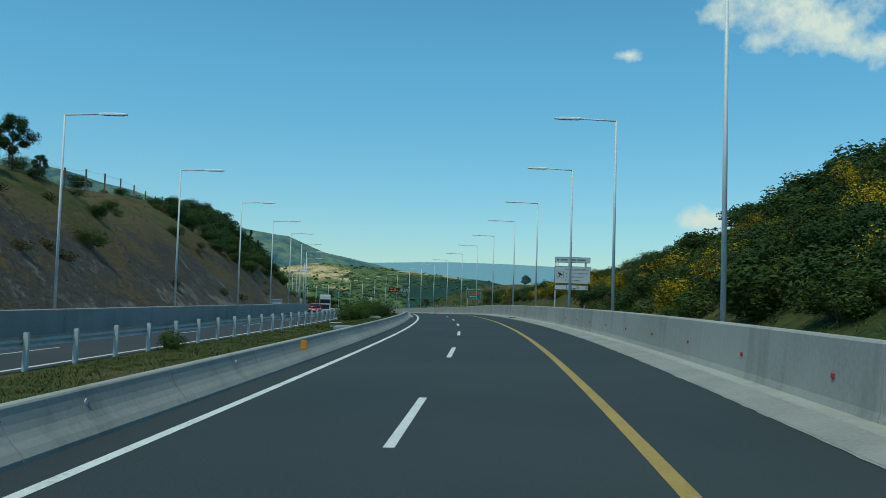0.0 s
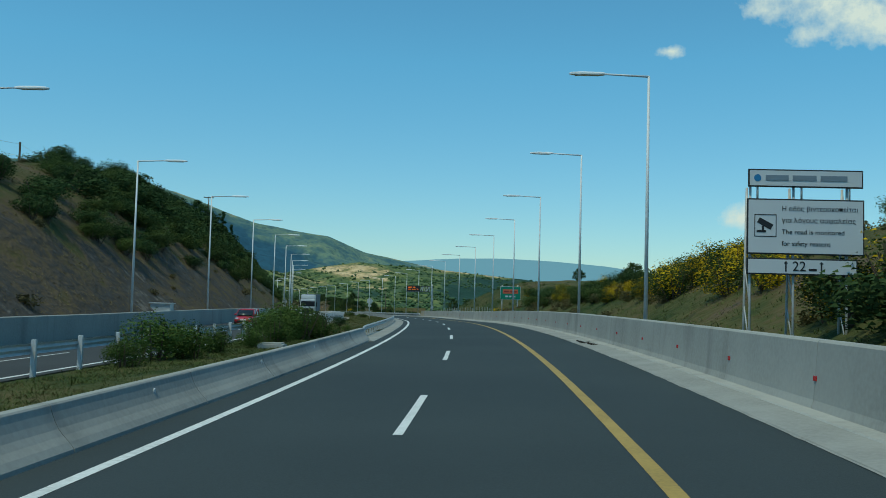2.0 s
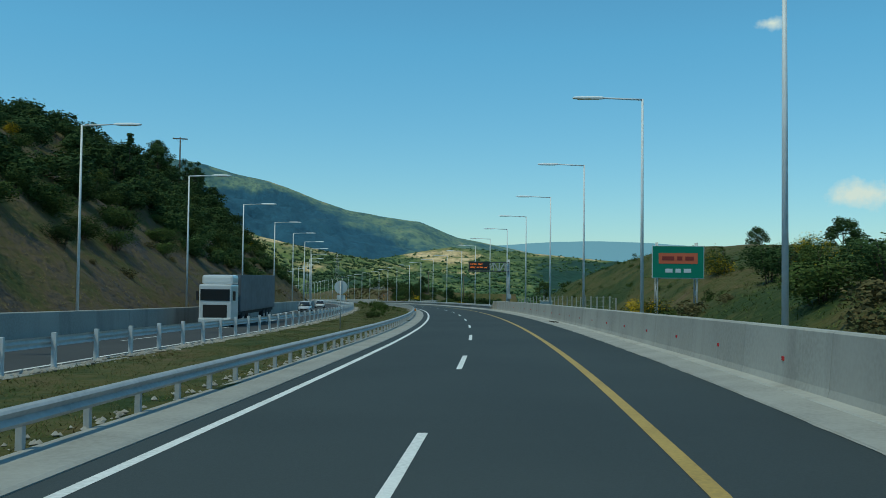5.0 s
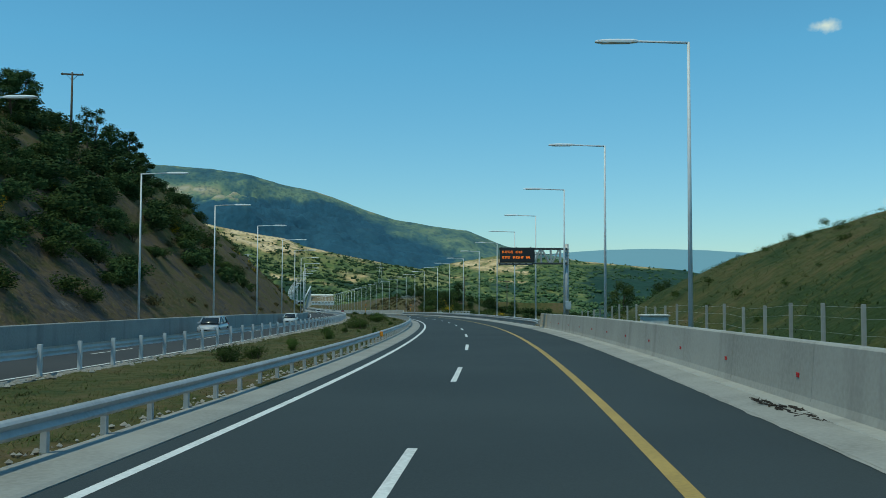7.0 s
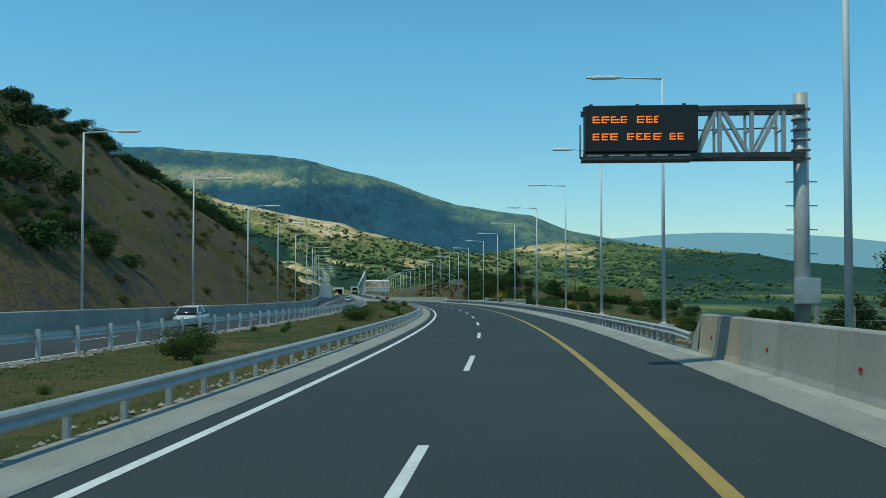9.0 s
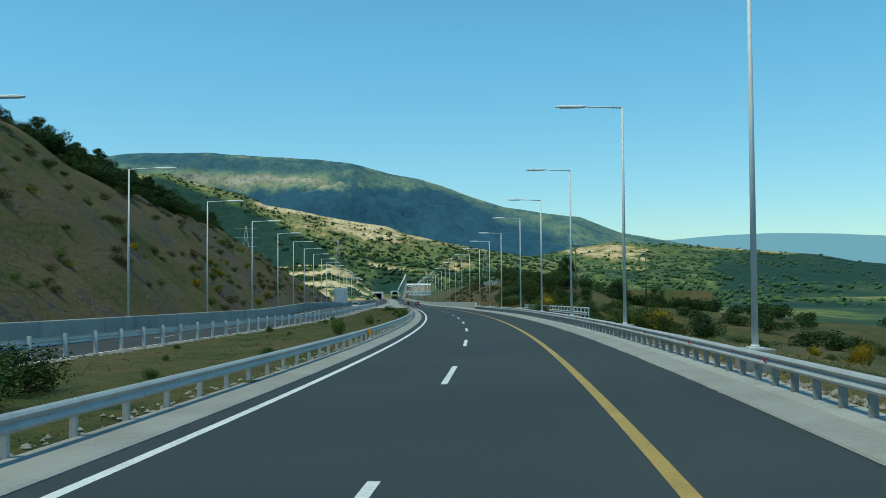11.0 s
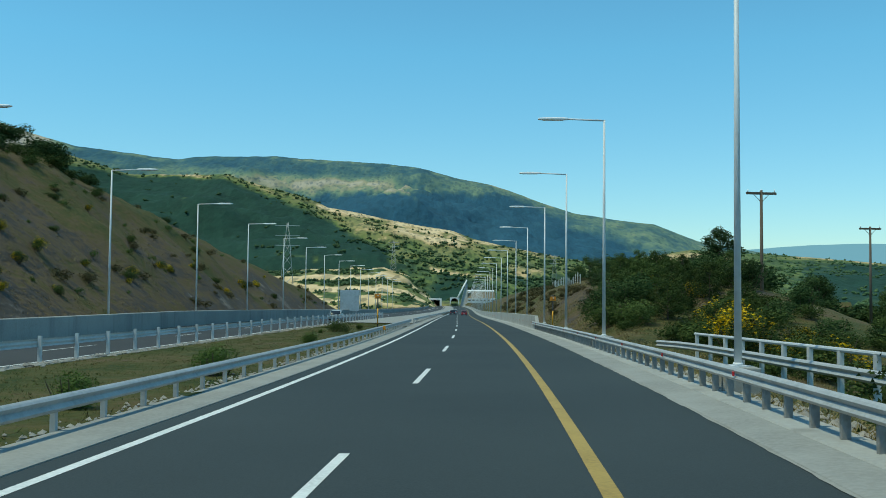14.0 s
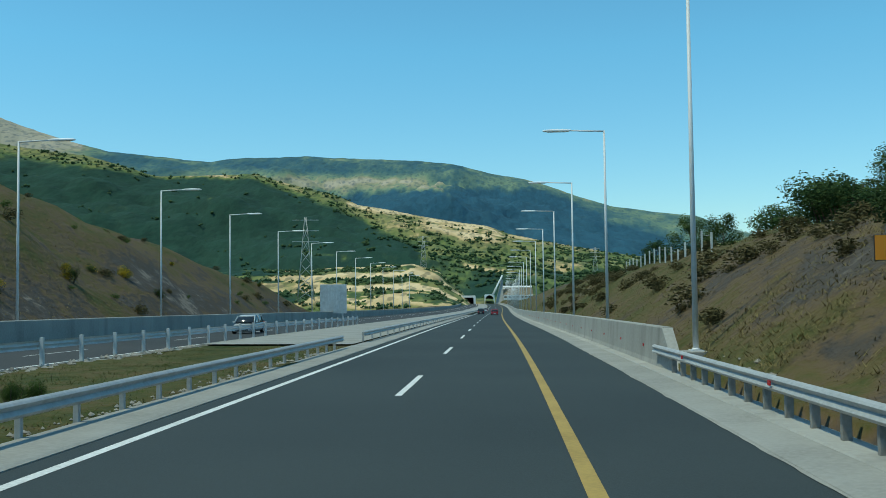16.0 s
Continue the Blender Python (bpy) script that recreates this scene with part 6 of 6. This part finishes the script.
car(paint("paint_red", (0.35, 0.02, 0.03)), "red hatchback driving ahead in the near lane").matrix_basis = stand(636, 1.9, 0.0)
car(paint("paint_dark", (0.02, 0.022, 0.03)), "dark blue estate car ahead in the passing lane", 1.62, 4.4, 1.8, True).matrix_basis = stand(655, -1.9, 0.0)
car(paint("paint_white", (0.6, 0.62, 0.63)), "white saloon far ahead in the passing lane").matrix_basis = stand(720, -1.9, 0.0)


def oncoming(ob, s, lane):
    ob.matrix_basis = stand(s, opp_rail(s) - lane, -0.02, 180)


oncoming(car(paint("paint_crimson", (0.42, 0.015, 0.03)), "crimson hatchback coming along the far carriageway"), 106.0, 6.6)
oncoming(car(paint("paint_silver", (0.45, 0.47, 0.5)), "silver-blue car coming along the far carriageway"), 231.5, 6.4)
oncoming(car(paint("paint_pearl", (0.62, 0.63, 0.63)), "white car coming along the far carriageway"), 281, 6.2)
oncoming(car(paint("paint_grey", (0.5, 0.52, 0.53)), "pale grey car coming along the far carriageway"), 490, 4.0)


def lorry():
    top = thing("lorry", "white articulated lorry coming along the far carriageway", "lorry")
    white = paint("lorry_white", (0.62, 0.64, 0.65))
    bm = bmesh.new()
    box(bm, -1.22, 1.22, 0, 2.1, 0.5, 3.2, 0.12)
    box(bm, -1.2, 1.2, -0.1, 1.5, 3.2, 3.9, 0.2)
    part("cab", bm, white, top)
    bm = bmesh.new()
    box(bm, -1.1, 1.1, 2.06, 2.13, 2.0, 2.85, 0.03)
    part("windscreen", bm, GLASS, top)
    bm = bmesh.new()
    box(bm, -0.9, 0.9, 2.06, 2.14, 0.75, 1.7, 0.03)
    part("grille", bm, RUBBER, top)
    bm = bmesh.new()
    box(bm, -1.22, 1.22, 1.9, 2.2, 0.35, 0.7, 0.05)
    part("bumper", bm, white, top)
    for x in (-1, 1):
        bm = bmesh.new()
        xs = sorted((x * 0.75, x * 1.12))
        box(bm, xs[0], xs[1], 2.17, 2.22, 0.5, 0.66, 0.02)
        part("headlight", bm, LAMP_GLASS, top)
        bm = bmesh.new()
        xs = sorted((x * 1.28, x * 1.48))
        box(bm, xs[0], xs[1], 1.85, 1.98, 2.0, 2.7, 0.03)
        part("mirror", bm, RUBBER, top)
        for y in (1.2, -1.6, -9.0, -10.2, -11.4):
            bm = bmesh.new()
            tube(bm, (x * 0.85, y, 0.5), (x * 1.2, y, 0.5), 0.5, 0.5, 20)
            wheel = part("tyre", bm, RUBBER, top)
            bm = bmesh.new()
            tube(bm, (x * 1.0, y, 0.5), (x * 1.22, y, 0.5), 0.28, 0.22, 12)
            part("rim", bm, CHROME, wheel)
    bm = bmesh.new()
    box(bm, -1.26, 1.26, -13.0, -0.5, 1.1, 3.95, 0.04)
    part("trailer", bm, material("tarpaulin", (0.11, 0.12, 0.14), scale=2, big=0.3, rough=0.6, bump=0.1), top, "grey tarpaulin trailer")
    bm = bmesh.new()
    box(bm, -1.1, 1.1, -12.9, -0.2, 0.85, 1.1)
    part("chassis", bm, RUBBER, top)
    return top


oncoming(lorry(), 170, 5.6)

# ---- the tunnel's mouths and the works round them ----
PORTAL = material("portal_white", (0.78, 0.77, 0.74), (0.68, 0.67, 0.64), (0.84, 0.83, 0.8), scale=1.2, big=0.15, rough=0.9)
# near-black colour stands for the unlit depth of the bore
DARK_BORE = plain("tunnel_painted_dark", (0.02, 0.02, 0.02), 0.9)


def portal(s, d, half, high, wing, label, arched):
    top = thing("tunnel_portal", label, "tunnel portal", kind="structure")
    bm = bmesh.new()
    n = 14
    inner, outer = [], []
    for k in range(n + 1):
        a = math.pi * k / n
        if arched:
            inner.append((half * math.cos(a), max(0, high - half) + half * math.sin(a)))
        else:
            inner.append((half * max(-1, min(1, 1.5 * math.cos(a))), high * min(1, 1.6 * math.sin(a))))
        outer.append(((half + wing) * max(-1, min(1, 1.4 * math.cos(a))), (high + wing) * min(1, 1.5 * math.sin(a))))
    for y in (0.0, 1.2):
        vi = [bm.verts.new((x, y, z)) for x, z in inner]
        vo = [bm.verts.new((x, y, z)) for x, z in outer]
        for k in range(n):
            bm.faces.new((vi[k], vi[k + 1], vo[k + 1], vo[k]))
        if y == 0:
            fi, fo = vi, vo
    for k in range(n):
        bm.faces.new((fo[k], fo[k + 1], vo[k + 1], vo[k]))
    part("mouth", bm, PORTAL, top)
    bm = bmesh.new()
    ring = [[bm.verts.new((x * 1.0, y, z)) for x, z in inner] for y in (0.05, 45)]
    for k in range(n):
        bm.faces.new((ring[0][k], ring[0][k + 1], ring[1][k + 1], ring[1][k]))
    bm.faces.new(ring[1])
    part("bore", bm, DARK_BORE, top)
    top.matrix_basis = stand(s, d, -1.4)


portal(1240, -0.2, 3.7, 9.4, 1.0, "pale arched tunnel mouth", True)
portal(1225, -20.2, 4.8, 7.4, 1.9, "white square tunnel mouth of the far carriageway", False)
SOIL = material("works_soil", (0.2, 0.16, 0.11), (0.12, 0.1, 0.06), (0.3, 0.25, 0.17), scale=0.6, big=0.08, rough=0.95)
retaining = thing("retaining_wall", "white retaining wall in bays beside the tunnel mouth", "wall", kind="structure")
for k in range(7):
    bm = bmesh.new()
    box(bm, 13 + 3.9 * k, 13 + 3.9 * k + 3.7, 0, 1.5, -4, 8.3 - 0.5 * (k % 2), 0.05)
    part("bay", bm, PORTAL, retaining)
    # two brown panels standing proud of each bay
    for z in (2.0, 5.6):
        bm = bmesh.new()
        box(bm, 13.5 + 3.9 * k, 13 + 3.9 * k + 2.9, -0.12, 0.02, z, z + 1.3)
        part("recess", bm, SOIL, retaining)
for z0, z1, y0, y1, name, mat in ((7.5, 15.6, 1.5, 16, "slope", SOIL), (15.4, 16.6, 15, 18, "kerb", PORTAL)):
    bm = bmesh.new()
    v = [bm.verts.new(c) for c in ((13, y0, z0), (41, y0, z0), (41, y1, z1), (13, y1, z1), (13, y0, z0 - 6), (41, y0, z0 - 6), (41, y1, z0 - 6), (13, y1, z0 - 6))]
    for q in ((0, 1, 2, 3), (4, 7, 6, 5), (0, 4, 5, 1), (1, 5, 6, 2), (2, 6, 7, 3), (3, 7, 4, 0)):
        bm.faces.new([v[i] for i in q])
    part(name, bm, mat, retaining)
retaining.matrix_basis = stand(1240, 0, 0)
bm = bmesh.new()
v = [bm.verts.new(c) for c in ((4.8, 0, -2), (12.9, 0, -2), (13.2, 9, 22), (11.6, 10, 24), (4.8, 8, -2), (12.9, 16, -2))]
for q in ((0, 1, 2, 3), (1, 5, 2), (0, 3, 4), (4, 3, 2, 5)):
    bm.faces.new([v[i] for i in q])
tagged(new("slope_facing", mesh_of("slope_facing", bm, CONCRETE)), "pale sprayed concrete facing beside the tunnel mouth", "slope facing", kind="structure").matrix_basis = stand(1240, 0)
bm = bmesh.new()
tube(bm, (3.2, -0.4, 9.0), (12.4, 9.5, 26.5), 0.9, 0.8, 8)
tagged(new("drain_channel", mesh_of("drain_channel", bm, PORTAL)), "white concrete drain channel up the slope above the tunnel", "channel", kind="structure").matrix_basis = stand(1240, 0)


def benches(b, e, f, n1, n3):
    """Bare cut faces between rows of bushes on the steps; greener away from the works."""
    step = math.sin(f * 19 + 2.0 * n1 + 1.5 * n3) - 1.6 * n3
    c = 0.92 + 0.35 * n3 if step > -0.2 else 0.32 + 0.4 * n3
    return c - 0.5 * fade(b - 38.5 + 4 * n3) - 0.4 * hump(f, 0.0, 0.12)



range_of_hills("terraces", [(60, -10), (46, 4), (39.7, 12), (36, 11), (34.5, 14), (33, 13.5), (32, 16), (31, 15), (30.2, 16.5), (29.3, 12), (28.6, 8), (28.2, 1), (27.3, -12), (26.7, -24)], -24, 760, 960, 60, span(26.5, 60, 0.14), HILLS, benches, "excavated tan terraces above the tunnel works", 0.06, 0.8)


# ---- far trees, past counting ----
def far_trees(land, count, size, seed, label, most_bare, b0, b1, clumps=3):
    """Trees and bushes of a few leaf clumps each over a piece of far land, thicker where it is wooded."""
    rng, me = random.Random(seed), land.data
    cover = np.empty(len(me.vertices), dtype=np.float32)
    me.attributes["cover"].data.foreach_get("value", cover)
    vs, fs, made = [], [], 0
    for _ in range(count * 12):
        if made >= count:
            break
        f = me.polygons[rng.randrange(len(me.polygons))]
        q = [me.vertices[k].co for k in f.vertices]
        u, v = rng.random(), rng.random()
        p = (q[0] * (1 - u) + q[1] * u) * (1 - v) + (q[3] * (1 - u) + q[2] * u) * v
        b = math.degrees(math.atan2(HUB.x - p.x, p.y - HUB.y))
        bare = cover[f.vertices[0]] + 0.5 * noise.fractal(p / 35, 0.9, 2.1, 3)
        if not b0 < b < b1 or bare < 0.16 or rng.random() > (most_bare - bare) * 2.5 * min(1.0, (b - b0) / 9):
            continue
        made += 1
        r = size * rng.uniform(0.45, 1.2)
        for _k in range(clumps):
            c = p + Vector((rng.gauss(0, 0.4) * r, rng.gauss(0, 0.4) * r, r * rng.uniform(0.1, 0.6)))
            n = len(vs)
            for x, y, z in ((1, 0, 0), (0, 1, 0), (-1, 0, 0), (0, -1, 0), (0.2, 0.1, 0.9), (0, 0, -0.8)):
                vs.append(c + r * 0.5 * Vector((x + rng.uniform(-0.35, 0.35), y + rng.uniform(-0.35, 0.35), z + rng.uniform(-0.2, 0.2))))
            fs += [(n + k, n + (k + 1) % 4, n + 4) for k in range(4)] + [(n + (k + 1) % 4, n + k, n + 5) for k in range(4)]
    me2 = bpy.data.meshes.new("far_trees")
    me2.from_pydata([tuple(c) for c in vs], [], fs)
    me2.polygons.foreach_set("use_smooth", np.ones(len(fs), dtype=bool))
    me2.materials.append(FAR_LEAF)
    tagged(new("far_trees", me2), label, "trees", kind="stuff")


FAR_LEAF = leaf_material("far_leaf", (0.045, 0.085, 0.04), (0.08, 0.12, 0.05))
far_trees(bpy.data.objects["hill"], 3000, 5.0, 201, "trees and bushes over the green hill", 0.62, 8, 60)
far_trees(bpy.data.objects["hill.001"], 2000, 5.5, 202, "trees and hedges over the low hills", 0.6, -8, 22)
far_trees(bpy.data.objects["terraces"], 1300, 2.8, 203, "bushes in rows on the excavated terraces", 0.62, 22, 48)



def pylon(bearing, r, z, tall):
    top = thing("pylon", "grey lattice power pylon on the hillside", "pylon", "power pylons")
    bm = bmesh.new()
    for x, y in ((-1, -1), (1, -1), (1, 1), (-1, 1)):
        tube(bm, (x * tall * 0.1, y * tall * 0.1, -1), (x * 0.5, y * 0.5, tall), 0.22, 0.15, 5)
    for k in range(7):
        f0, f1 = k / 7, (k + 1) / 7
        w0, w1 = tall * 0.1 * (1 - f0) + 0.5 * f0, tall * 0.1 * (1 - f1) + 0.5 * f1
        for y in (-1, 1):
            tube(bm, (-w0, y * w0, tall * f0), (w1, y * w1, tall * f1), 0.12, 0.12, 4)
            tube(bm, (w0, y * w0, tall * f0), (-w1, y * w1, tall * f1), 0.12, 0.12, 4)
    part("mast", bm, STEEL, top)
    for z_arm in (0.7, 0.83, 0.96):
        bm = bmesh.new()
        box(bm, -tall * 0.16, tall * 0.16, -0.2, 0.2, tall * z_arm - 0.2, tall * z_arm + 0.2)
        part("crossarm", bm, STEEL, top)
    top.matrix_basis = Matrix.Translation((HUB.x - r * math.sin(radians(bearing)), HUB.y + r * math.cos(radians(bearing)), z)) @ Matrix.Rotation(radians(bearing), 4, "Z")


pylon(29.55, 960, 12, 32)
pylon(35.9, 740, -14, 60)
pylon(19.5, 1250, 2, 40)
